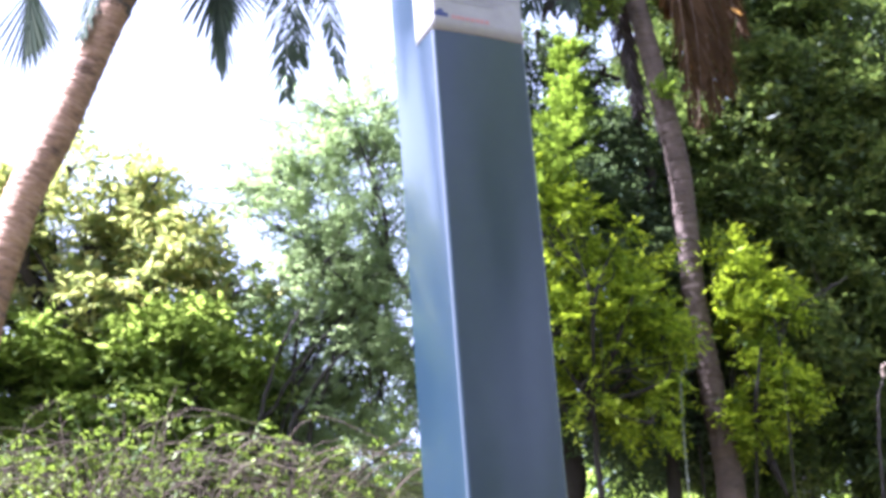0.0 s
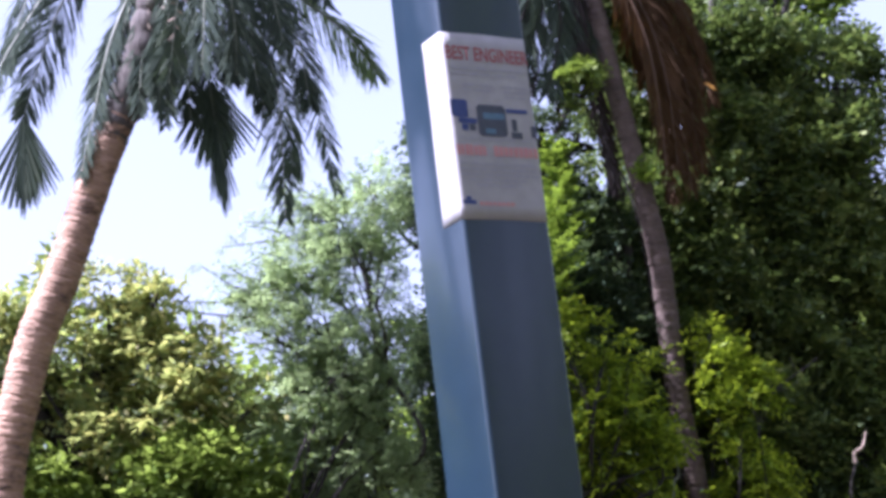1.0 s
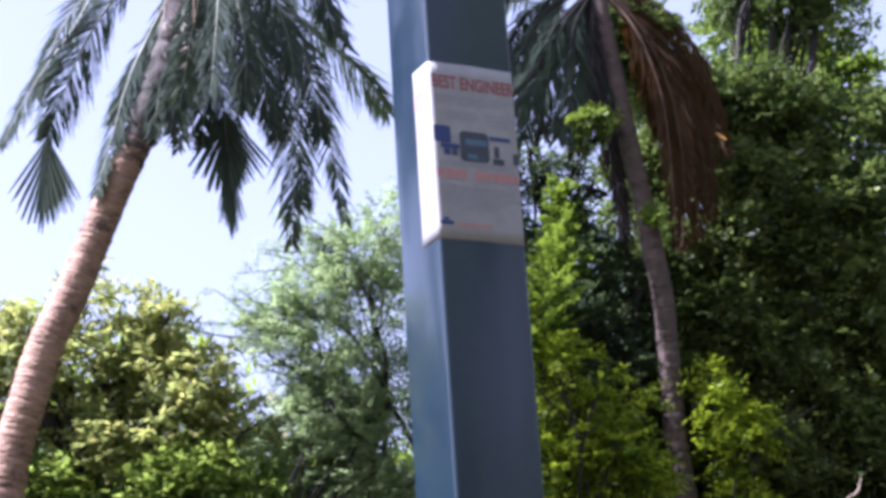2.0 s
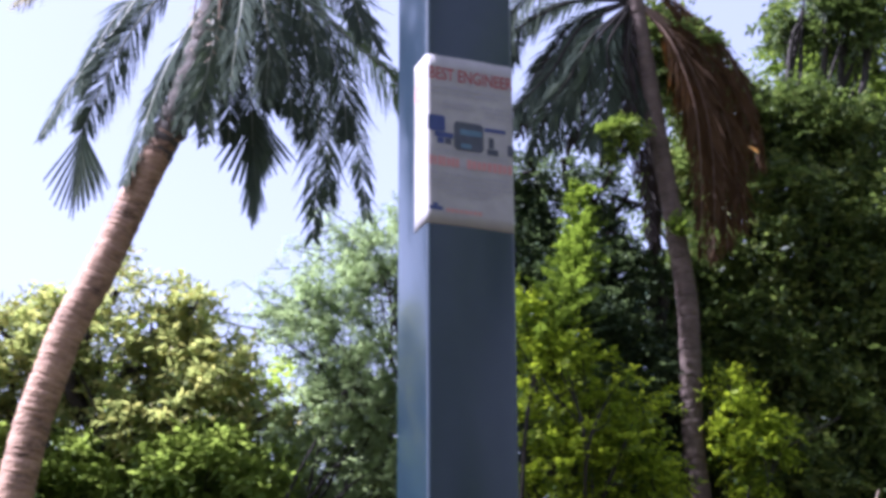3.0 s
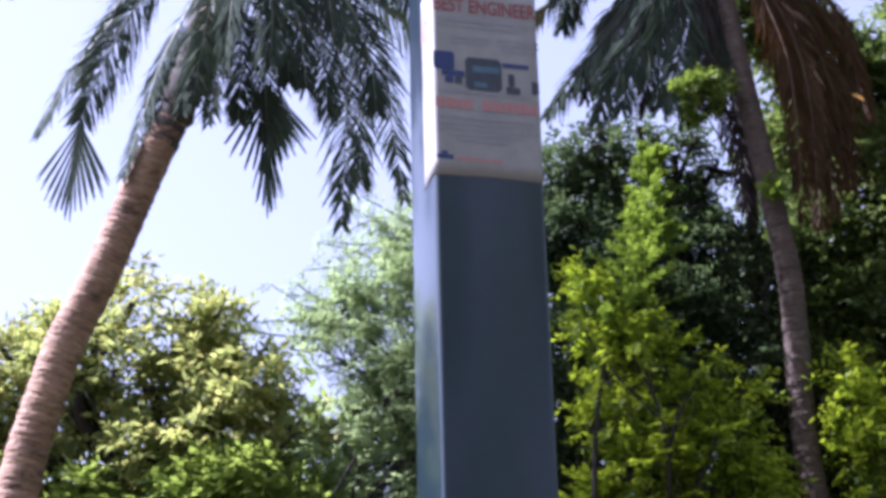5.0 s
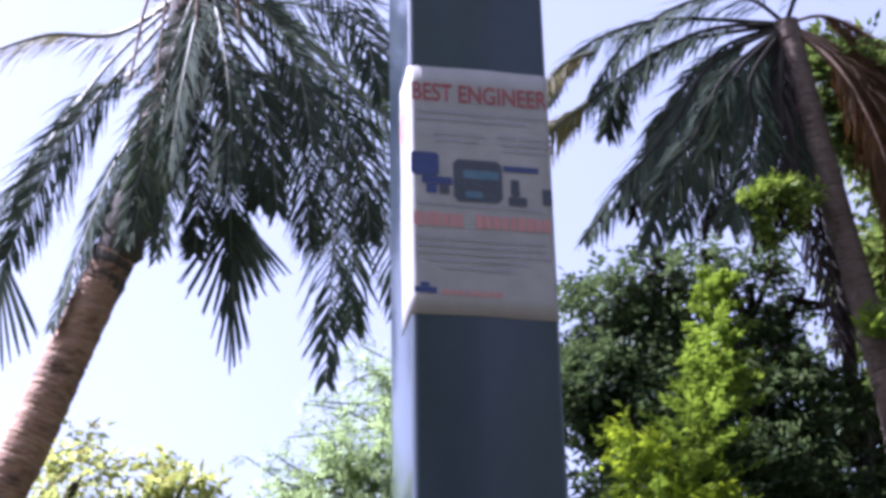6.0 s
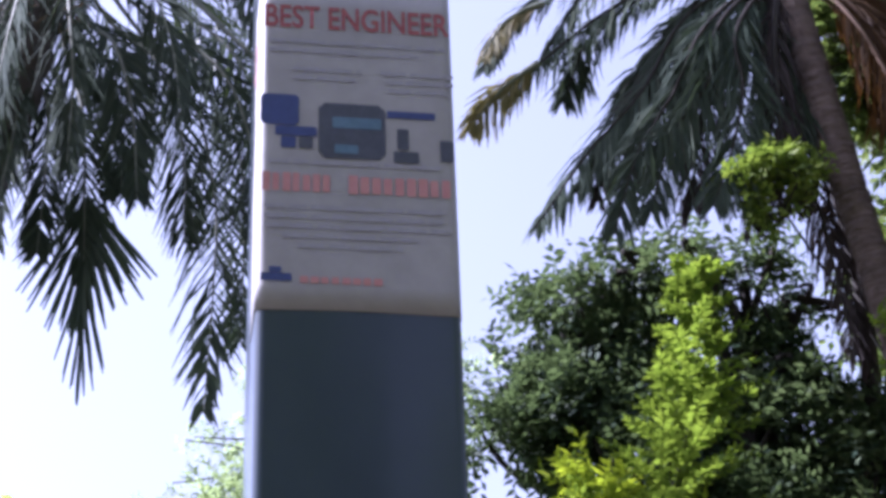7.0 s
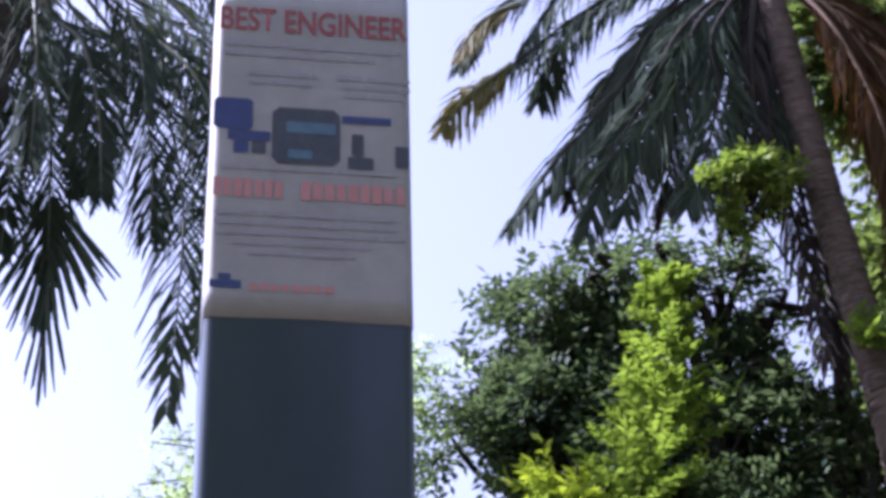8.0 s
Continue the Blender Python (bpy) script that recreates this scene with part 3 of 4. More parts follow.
left_frond(119, 0.26, 0.29, (-0.432, 5.128, 6.298), (-0.188, 5.182, 6.054), (-0.088, 5.204, 5.759), (-0.064, 5.210, 5.501))
left_frond(120, 0.24, 0.33, (-0.551, 4.948, 6.207), (-0.381, 4.883, 5.997), (-0.318, 4.897, 5.767), (-0.291, 4.903, 5.487))
left_frond(121, 0.22, 0.25, (-0.553, 4.691, 6.254), (-0.570, 4.585, 5.962), (-0.618, 4.575, 5.712), (-0.663, 4.585, 5.453))
left_frond(122, 0.22, 0.25, (-0.471, 4.710, 6.253), (-0.393, 4.645, 5.971), (-0.366, 4.651, 5.720), (-0.380, 4.679, 5.491))
left_frond(124, 0.24, 0.30, (-0.459, 4.815, 6.392), (-0.308, 4.848, 6.241), (-0.203, 4.871, 5.978), (-0.159, 4.881, 5.694))
left_frond(125, 0.22, 0.25, (-0.489, 4.624, 6.215), (-0.471, 4.525, 5.953), (-0.488, 4.501, 5.721), (-0.516, 4.515, 5.476))
left_frond(127, 0.26, 0.35, (-0.495, 4.960, 6.629), (-0.252, 5.014, 6.579), (-0.062, 5.056, 6.334), (0.029, 5.077, 5.992))
tip_fan(fan_frond, 300, (-1.326, 4.930, 5.478), (-1.349, 4.925, 5.083), 30, 40, FROND_LEAF)
tip_fan(forked_frond, 304, (-0.502, 5.010, 5.592), (-0.491, 5.013, 5.195), 36, 40, FROND_LEAF)
tip_fan(forked_frond, 305, (-0.496, 5.011, 5.346), (-0.488, 5.013, 5.007), 13, 18, FROND_LEAF)
# this frond looks sunlit through its brighter leaflet colour
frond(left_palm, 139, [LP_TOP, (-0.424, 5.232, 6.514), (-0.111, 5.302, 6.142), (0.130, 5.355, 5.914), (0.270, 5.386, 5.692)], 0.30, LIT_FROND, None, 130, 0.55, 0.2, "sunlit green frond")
frond(left_palm, 140, [LP_TOP, (-0.986, 5.005, 6.428), (-1.269, 4.943, 6.432), (-1.520, 4.887, 6.330), (-1.687, 4.850, 6.151)], 0.25, YELLOW_FROND, None, 90, 0.7, 0.2, "yellowing frond")

# dry flower stalks below the crown
for q, (dx, dy, dz) in enumerate(((-0.16, -0.22, -0.55), (0.10, -0.26, -0.50), (-0.02, -0.30, -0.62), (0.22, -0.15, -0.45))):
    st = smooth_path([np.array(LP_TOP) + (0, 0, -0.05), np.array(LP_TOP) + (dx * 0.7, dy * 0.8, dz * 0.25), np.array(LP_TOP) + (dx, dy, dz)], 6)
    v, f = tube(st, np.linspace(0.010, 0.004, len(st)), 6)
    stalk = array_part("flower_stalk", v, f, DEAD_RIB, left_palm, True)
    rq = np.random.default_rng(150 + q)
    org = st[6:]
    v, f = sprays(rq, org, rq.normal(0, 1, org.shape) + (0, 0, -0.8), 0.12, 6, 0.05, 0.008, 0.4)
    tagged(array_part("dry_strand", v, f, DRY_WOOD, stalk), "", "", "", "stuff")

# ---- tall coconut palm among the trees ----
RP_TOP = Vector((1.420, 5.948, 6.582))
right_palm = thing("coconut_palm", (0, 0, 0), "tall coconut palm with grey trunk and brown dead fronds", "palm tree", "coconut palms")
ringed_trunk(right_palm, [(1.661, 6.002, 1.840), (1.668, 6.003, 3.292), (1.647, 5.999, 3.585), (1.639, 5.997, 3.785), (1.618, 5.992, 4.041), (1.616, 5.992, 4.302), (1.624, 5.994, 4.570), (1.624, 5.994, 4.844), (1.594, 5.987, 5.126), (1.559, 5.979, 5.414), (1.519, 5.970, 5.711), (1.484, 5.963, 6.014), RP_TOP], 0.060, 0.050, GREY_PALM_BARK, 60, 22)


def right_frond(seed, size, hang, *rib):
    """One green frond of the tall palm."""
    return frond(right_palm, seed, [RP_TOP, *rib], size, FROND_LEAF, BARK, 135, hang, 0.14, "", 0.010, 0.95, 0.6)


def dead_frond(seed, *rib):
    """One brown frond hanging beside the trunk."""
    return frond(right_palm, seed, [RP_TOP, *rib], 0.27, DEAD_FROND, DEAD_RIB, 120, 1.0, 0.2, "brown dead hanging frond", 0.009, 1.1, 0.5)


def withered_frond(seed, size, *rib):
    """One dark withered frond hugging the trunk."""
    return frond(right_palm, seed, [RP_TOP, *rib], size, DARK_DEAD_FROND, BARK, 95, 0.9, 0.1, "dark withered hanging frond")


right_frond(200, 0.20, 0.68, (1.122, 5.831, 6.540), (0.857, 5.772, 6.402), (0.647, 5.726, 6.229), (0.508, 5.695, 6.130))
right_frond(201, 0.20, 0.56, (0.993, 5.854, 6.634), (0.749, 5.799, 6.584), (0.575, 5.761, 6.460), (0.465, 5.737, 6.265))
right_frond(202, 0.24, 0.60, (1.125, 5.832, 6.379), (0.959, 5.795, 6.106), (0.767, 5.752, 5.877), (0.606, 5.717, 5.643))
right_frond(203, 0.25, 0.48, (1.179, 5.792, 6.296), (1.050, 5.764, 6.046), (0.930, 5.737, 5.846), (0.841, 5.717, 5.571))
right_frond(204, 0.25, 0.48, (1.214, 5.800, 6.293), (1.158, 5.788, 6.080), (1.037, 5.761, 5.900), (0.945, 5.741, 5.622))
right_frond(205, 0.25, 0.40, (1.264, 5.811, 6.267), (1.259, 5.810, 6.051), (1.201, 5.797, 5.825), (1.132, 5.782, 5.649))
right_frond(206, 0.24, 0.40, (1.286, 5.867, 6.366), (1.334, 5.878, 6.163), (1.330, 5.877, 5.970), (1.284, 5.867, 5.787))
right_frond(207, 0.22, 0.48, (1.318, 5.926, 6.398), (1.405, 5.945, 6.212), (1.416, 5.948, 6.016), (1.382, 5.940, 5.871))
right_frond(208, 0.22, 0.64, (1.163, 5.891, 6.480), (1.072, 5.871, 6.283), (0.873, 5.827, 6.036), (0.715, 5.792, 5.774))
right_frond(209, 0.24, 0.48, (1.193, 5.949, 6.489), (1.137, 5.937, 6.289), (1.067, 5.921, 6.117), (1.026, 5.912, 5.863))
right_frond(210, 0.18, 0.64, (1.008, 5.960, 6.587), (0.790, 5.911, 6.418), (0.726, 5.897, 6.287), (0.683, 5.887, 6.178))
right_frond(211, 0.20, 0.64, (1.093, 5.978, 6.486), (0.967, 5.950, 6.313), (0.903, 5.936, 6.205), (0.875, 5.930, 6.075))
right_frond(212, 0.32, 0.48, (1.485, 5.963, 6.808), (1.421, 5.949, 7.074), (1.208, 5.901, 7.213), (0.925, 5.839, 7.116))
right_frond(213, 0.30, 0.56, (1.287, 5.919, 6.713), (1.069, 5.871, 6.716), (0.817, 5.815, 6.559), (0.644, 5.776, 6.276))
right_frond(214, 0.32, 0.48, (1.509, 6.173, 6.939), (1.670, 6.311, 7.279), (1.913, 6.467, 7.451), (2.172, 6.627, 7.410))
frond(right_palm, 230, [(0.654, 5.696, 6.213), (0.579, 5.680, 6.160), (0.505, 5.664, 6.090), (0.434, 5.648, 5.989)], 0.17, YELLOW_FROND, None, 70, 0.8, 0.05, "yellowing frond")
frond(right_palm, 231, [(0.677, 5.743, 6.469), (0.602, 5.726, 6.441), (0.536, 5.711, 6.390), (0.476, 5.698, 6.282)], 0.15, YELLOW_FROND, None, 60, 0.8, 0.05, "yellowing frond")
# dead brown fronds hanging down beside the trunk
dead_frond(250, (1.617, 5.941, 6.357), (1.751, 5.970, 6.044), (1.798, 5.981, 5.681), (1.787, 5.979, 5.272))
dead_frond(251, (1.619, 5.992, 6.419), (1.810, 6.035, 6.133), (1.909, 6.057, 5.765), (1.927, 6.061, 5.409))
dead_frond(252, (1.601, 5.907, 6.308), (1.706, 5.930, 5.967), (1.728, 5.935, 5.607), (1.709, 5.930, 5.089))
dead_frond(253, (1.621, 6.044, 6.481), (1.870, 6.099, 6.223), (2.004, 6.129, 5.942), (2.054, 6.140, 5.638))
dead_frond(254, (1.616, 5.971, 6.375), (1.775, 6.007, 6.030), (1.850, 6.023, 5.636), (1.851, 6.023, 5.141))
dead_frond(255, (1.586, 6.088, 6.416), (1.669, 6.106, 6.098), (1.710, 6.115, 5.942), (1.712, 6.115, 5.805))
dead_frond(256, (1.619, 6.013, 6.431), (1.831, 6.060, 6.082), (1.930, 6.082, 5.715), (1.940, 6.084, 5.273))
dead_frond(257, (1.616, 6.115, 6.459), (1.774, 6.150, 6.076), (1.817, 6.159, 5.647), (1.782, 6.152, 5.117))
dead_frond(258, (1.602, 6.071, 6.435), (1.731, 6.099, 6.180), (1.790, 6.112, 5.930), (1.787, 6.112, 5.597))
dead_frond(259, (1.579, 6.086, 6.675), (1.760, 6.126, 6.542), (1.931, 6.164, 6.315), (2.063, 6.193, 5.999))
# withered fronds hugging the trunk on its other side
withered_frond(280, 0.19, (1.387, 5.992, 6.231), (1.401, 5.995, 5.859), (1.432, 6.002, 5.558), (1.455, 6.007, 5.178))
withered_frond(281, 0.19, (1.398, 6.046, 6.259), (1.439, 6.055, 5.885), (1.465, 6.061, 5.523), (1.488, 6.066, 5.142))
withered_frond(282, 0.24, (1.339, 5.930, 6.265), (1.283, 5.918, 6.018), (1.245, 5.909, 5.835), (1.224, 5.905, 5.626))
withered_frond(283, 0.24, (1.317, 5.925, 6.328), (1.169, 5.893, 6.112), (1.091, 5.875, 5.898), (1.053, 5.867, 5.688))
withered_frond(284, 0.24, (1.292, 5.920, 6.360), (1.067, 5.870, 6.175), (0.951, 5.844, 5.992), (0.874, 5.827, 5.781))
withered_frond(285, 0.24, (1.278, 5.917, 6.360), (1.017, 5.859, 6.239), (0.873, 5.827, 6.024), (0.781, 5.807, 5.752))
withered_frond(286, 0.24, (1.370, 5.886, 6.266), (1.353, 5.882, 6.019), (1.346, 5.881, 5.837), (1.349, 5.881, 5.658))

# ---- trees and shrubs ----
tree("broadleaf_tree", "bright green broadleaf tree with pale yellow young leaves", 31, [(-1.193, 5.625, 1.840), (-1.199, 5.624, 3.384), (-1.199, 5.624, 3.998)], 0.08,
     [(-1.26, 5.46, 4.82, 0.11), (-0.89, 5.54, 4.75, 0.11), (-1.60, 5.38, 4.66, 0.13), (-1.77, 5.34, 4.56, 0.13), (-1.07, 5.50, 4.63, 0.13), (-1.38, 5.43, 4.54, 0.15), (-0.71, 5.58, 4.44, 0.15), (-0.91, 5.53, 4.40, 0.18), (-1.16, 5.48, 4.43, 0.11),
      (-1.63, 5.37, 4.30, 0.20), (-0.82, 5.50, 4.17, 0.20), (-0.54, 5.57, 4.25, 0.14), (-1.13, 5.43, 4.10, 0.15), (-1.90, 5.31, 4.34, 0.20), (-2.09, 5.27, 4.50, 0.18), (-2.22, 5.24, 4.23, 0.23), (-1.44, 5.52, 4.31, 0.12)],
     2900, 0.12, 9, (0.056, 0.020), MANGO_LEAF)
tree("shrub", "leafy green shrub in front of the trees", 32, [(-0.989, 5.414, 1.840), (-1.005, 5.411, 3.095), (-1.006, 5.410, 3.454)], 0.045,
     [(-0.99, 5.43, 3.93, 0.21), (-0.73, 5.49, 3.85, 0.21), (-1.33, 5.36, 3.89, 0.17), (-1.54, 5.31, 3.74, 0.20), (-1.13, 5.40, 3.66, 0.24), (-0.67, 5.50, 3.58, 0.24), (-1.81, 5.25, 3.84, 0.20), (-2.07, 5.20, 3.80, 0.22), (-0.49, 5.55, 3.77, 0.15), (-1.37, 5.35, 3.44, 0.17), (-1.05, 5.42, 3.33, 0.17), (-0.74, 5.49, 3.38, 0.17), (-0.46, 5.55, 3.22, 0.17), (-1.23, 5.38, 3.19, 0.19), (-0.81, 5.47, 3.13, 0.19)],
     4200, 0.13, 9, (0.062, 0.024), BUSH_LEAF, None, 0.25, "shrubs", "shrub")
tree("feathery_tree", "grey-green feathery-leaved thorn tree with dark leaning stems", 33, [(-0.467, 5.530, 1.840), (-0.405, 5.544, 3.324), (-0.240, 5.580, 3.814), (0.003, 5.634, 4.118), (0.177, 5.673, 4.324)], 0.026,
     [(0.22, 5.68, 5.19, 0.13), (0.04, 5.64, 5.05, 0.14), (-0.14, 5.60, 4.83, 0.13), (-0.29, 5.57, 4.68, 0.14), (0.14, 5.66, 4.81, 0.19), (-0.09, 5.61, 4.60, 0.15), (-0.41, 5.54, 4.55, 0.08), (-0.24, 5.58, 4.44, 0.13), (0.06, 5.65, 4.43, 0.21),
      (-0.14, 5.60, 4.22, 0.19), (0.10, 5.66, 4.09, 0.22), (-0.33, 5.56, 4.17, 0.15), (-0.11, 5.66, 3.90, 0.20), (-0.36, 5.66, 3.92, 0.17), (0.11, 5.71, 3.75, 0.20), (-0.31, 5.67, 3.64, 0.20), (-0.10, 5.82, 3.58, 0.23), (0.10, 5.86, 3.37, 0.23), (-0.31, 5.77, 3.32, 0.20), (-0.52, 5.72, 3.48, 0.18)],
     5400, 0.12, 14, (0.031, 0.011), FEATHER_LEAF, None, 0.1, "", "tree", 8,
     ([(-0.350, 5.454, 1.840), (-0.354, 5.453, 3.304), (-0.144, 5.499, 3.862), (0.074, 5.547, 4.138)], [(-0.402, 5.391, 1.840), (-0.421, 5.387, 3.296), (-0.343, 5.404, 3.581), (-0.203, 5.435, 3.800), (-0.024, 5.526, 4.037)],
      [(-0.261, 5.473, 1.840), (-0.262, 5.473, 3.303), (-0.263, 5.473, 3.739), (-0.215, 5.483, 3.989), (-0.081, 5.564, 4.312)], [(-0.128, 5.503, 1.840), (-0.216, 5.483, 3.302), (-0.121, 5.504, 3.712), (-0.037, 5.523, 3.936), (0.098, 5.553, 4.189)],
      [(-0.204, 5.435, 1.840), (-0.295, 5.415, 3.294), (-0.215, 5.432, 3.580), (-0.062, 5.466, 3.798), (0.118, 5.557, 3.933)], [(-0.279, 5.367, 1.840), (-0.463, 5.326, 3.217), (-0.398, 5.340, 3.523), (-0.330, 5.355, 3.764), (-0.226, 5.430, 4.026)]))
tree("dark_tree", "dense dark green tree behind the sapling", 34, [(0.941, 6.303, 1.840), (0.961, 6.308, 3.389), (0.987, 6.262, 4.167)], 0.09,
     [(0.60, 6.07, 5.53, 0.13), (0.86, 6.13, 5.64, 0.07), (1.01, 6.16, 5.65, 0.08), (1.15, 6.20, 5.60, 0.08), (1.27, 6.22, 5.53, 0.07), (0.71, 6.10, 5.64, 0.06), (0.75, 6.11, 5.43, 0.13), (0.89, 6.14, 5.45, 0.11), (0.61, 6.08, 5.24, 0.17), (0.83, 6.13, 5.16, 0.19), (1.16, 6.20, 5.31, 0.10), (1.25, 6.22, 5.11, 0.13), (1.10, 6.18, 5.03, 0.17), (1.41, 6.25, 5.01, 0.14),
      (1.34, 6.24, 4.77, 0.20), (1.08, 6.18, 4.74, 0.21), (0.78, 6.11, 4.86, 0.23), (0.64, 6.08, 4.58, 0.21), (1.43, 6.26, 4.49, 0.20), (0.91, 6.19, 4.43, 0.26), (1.18, 6.25, 4.26, 0.26), (0.74, 6.16, 4.10, 0.29), (1.07, 6.23, 3.83, 0.31), (1.47, 6.32, 4.04, 0.23), (1.36, 6.29, 3.62, 0.28), (0.42, 6.03, 5.16, 0.16), (0.49, 6.10, 4.38, 0.24), (0.48, 6.10, 3.95, 0.26)],
     12000, 0.12, 9, (0.040, 0.017), COOL_DARK_LEAF, None, 0.2, "dark trees", "tree", 5)
tree("dark_tree", "tall dark green tree with small gaps of sky", 35, [(1.810, 6.752, 1.840), (1.887, 6.769, 3.423), (1.943, 6.781, 4.240)], 0.10,
     [(1.73, 6.53, 5.13, 0.21), (1.97, 6.58, 5.34, 0.26), (1.76, 6.54, 4.81, 0.24), (2.04, 6.60, 4.92, 0.30), (1.78, 6.54, 4.46, 0.27), (2.04, 6.60, 4.46, 0.30), (1.80, 6.54, 4.07, 0.29), (2.07, 6.61, 4.02, 0.29), (1.61, 6.50, 3.75, 0.29), (1.91, 6.57, 3.64, 0.31),
      (2.23, 6.64, 5.70, 0.23), (2.16, 6.73, 6.14, 0.20), (1.80, 6.70, 5.88, 0.20), (1.92, 6.73, 6.30, 0.21), (1.61, 6.71, 5.68, 0.16), (2.39, 6.78, 6.13, 0.20), (1.73, 6.73, 6.47, 0.15), (2.46, 6.90, 6.95, 0.16), (2.73, 6.95, 6.85, 0.17), (2.94, 7.00, 7.10, 0.19)],
     8800, 0.14, 9, (0.060, 0.025), DARK_LEAF, None, 0.2, "dark trees", "tree", 4, ([(1.914, 6.775, 3.689), (2.191, 6.836, 4.814), (2.404, 6.883, 5.733), (2.563, 6.919, 6.725), (2.605, 6.928, 7.252)],), 0.035)
tree("dark_tree", "broad dark green tree at the edge of the grove", 36, [(2.404, 6.883, 1.840), (2.501, 6.905, 3.414), (2.580, 6.922, 4.230)], 0.11,
     [(2.44, 6.79, 5.37, 0.31), (2.74, 6.86, 5.55, 0.31), (2.95, 6.90, 5.27, 0.31), (2.35, 6.77, 4.83, 0.30), (2.64, 6.83, 4.95, 0.30), (2.86, 6.88, 4.59, 0.33), (2.35, 6.77, 4.37, 0.32), (2.64, 6.83, 4.14, 0.35), (2.28, 6.65, 3.82, 0.31), (2.62, 6.73, 3.63, 0.34), (2.65, 6.84, 5.97, 0.25), (2.99, 6.91, 5.93, 0.24), (3.17, 6.95, 4.91, 0.30), (3.01, 6.92, 4.19, 0.32)],
     8800, 0.15, 9, (0.060, 0.025), DARK_LEAF, None, 0.2, "dark trees")
tree("broadleaf_tree", "sunlit yellow-green tree behind the dark trees", 43, [(2.272, 7.879, 1.840), (2.447, 7.917, 4.210), (2.642, 7.961, 5.849)], 0.10,
     [(2.58, 7.74, 7.05, 0.20), (2.81, 7.79, 6.82, 0.23), (2.76, 7.78, 7.50, 0.20), (3.04, 7.84, 7.12, 0.26), (3.13, 7.86, 6.60, 0.29), (2.41, 7.70, 6.61, 0.16), (3.04, 7.84, 7.65, 0.20)],
     1200, 0.15, 9, (0.07, 0.028), MID_LEAF)
tree("lime_shrub", "bright lime-green shrub beside the post", 37, [(1.010, 5.601, 1.840), (1.038, 5.608, 3.138), (1.051, 5.610, 3.537)], 0.022,
     [(0.80, 5.50, 4.62, 0.11), (0.93, 5.53, 4.42, 0.13), (1.07, 5.56, 4.42, 0.07), (1.22, 5.60, 4.30, 0.08), (0.89, 5.52, 4.19, 0.12), (1.08, 5.57, 4.09, 0.13), (0.82, 5.51, 4.09, 0.08), (1.28, 5.61, 3.98, 0.13), (1.18, 5.59, 3.86, 0.12), (1.38, 5.63, 3.87, 0.09), (0.93, 5.53, 3.89, 0.12), (0.79, 5.50, 3.75, 0.08), (1.43, 5.64, 3.73, 0.07), (1.31, 5.67, 3.78, 0.11), (1.02, 5.60, 3.61, 0.12), (1.29, 5.66, 3.53, 0.12), (1.34, 5.73, 4.22, 0.10)],
     900, 0.13, 14, (0.042, 0.017), LIME_LEAF, None, 0.2, "shrubs", "shrub")
tree("shrub", "green shrub at the foot of the grey palm", 38, [(1.718, 6.219, 1.840), (1.753, 6.227, 3.206), (1.821, 6.037, 3.533)], 0.02,
     [(1.81, 5.95, 4.38, 0.07), (1.86, 5.96, 4.19, 0.10), (1.93, 5.98, 4.04, 0.11), (1.80, 5.95, 3.99, 0.07), (1.90, 5.97, 3.76, 0.10), (2.01, 6.00, 3.66, 0.08), (1.83, 5.96, 3.52, 0.12), (2.05, 6.01, 4.14, 0.07)],
     720, 0.10, 10, (0.044, 0.017), LIME_LEAF, None, 0.25, "shrubs", "shrub")
tree("sapling", "slender sapling with a small leafy top", 39, [(1.533, 6.096, 1.840), (1.578, 6.106, 4.076), (1.561, 6.102, 5.092), (1.411, 6.028, 5.484), (1.322, 5.875, 5.643)], 0.008,
     [(1.30, 5.85, 5.80, 0.05), (1.36, 5.86, 5.77, 0.05), (1.22, 5.83, 5.73, 0.04), (1.31, 5.85, 5.67, 0.05)],
     190, 0.07, 10, (0.034, 0.015), MID_LEAF, None, 0.2, "saplings", "sapling")
tree("dead_trunk_tree", "bare dark tree trunk behind the grey palm", 40, [(1.389, 6.198, 1.840), (1.485, 6.219, 4.386), (1.487, 6.219, 5.236), (1.467, 6.215, 5.964), (1.448, 6.211, 6.345)], 0.04,
     [(1.55, 6.28, 6.47, 0.14), (1.74, 6.33, 6.37, 0.14)], 400, 0.14, 9, (0.06, 0.024), DARK_LEAF)

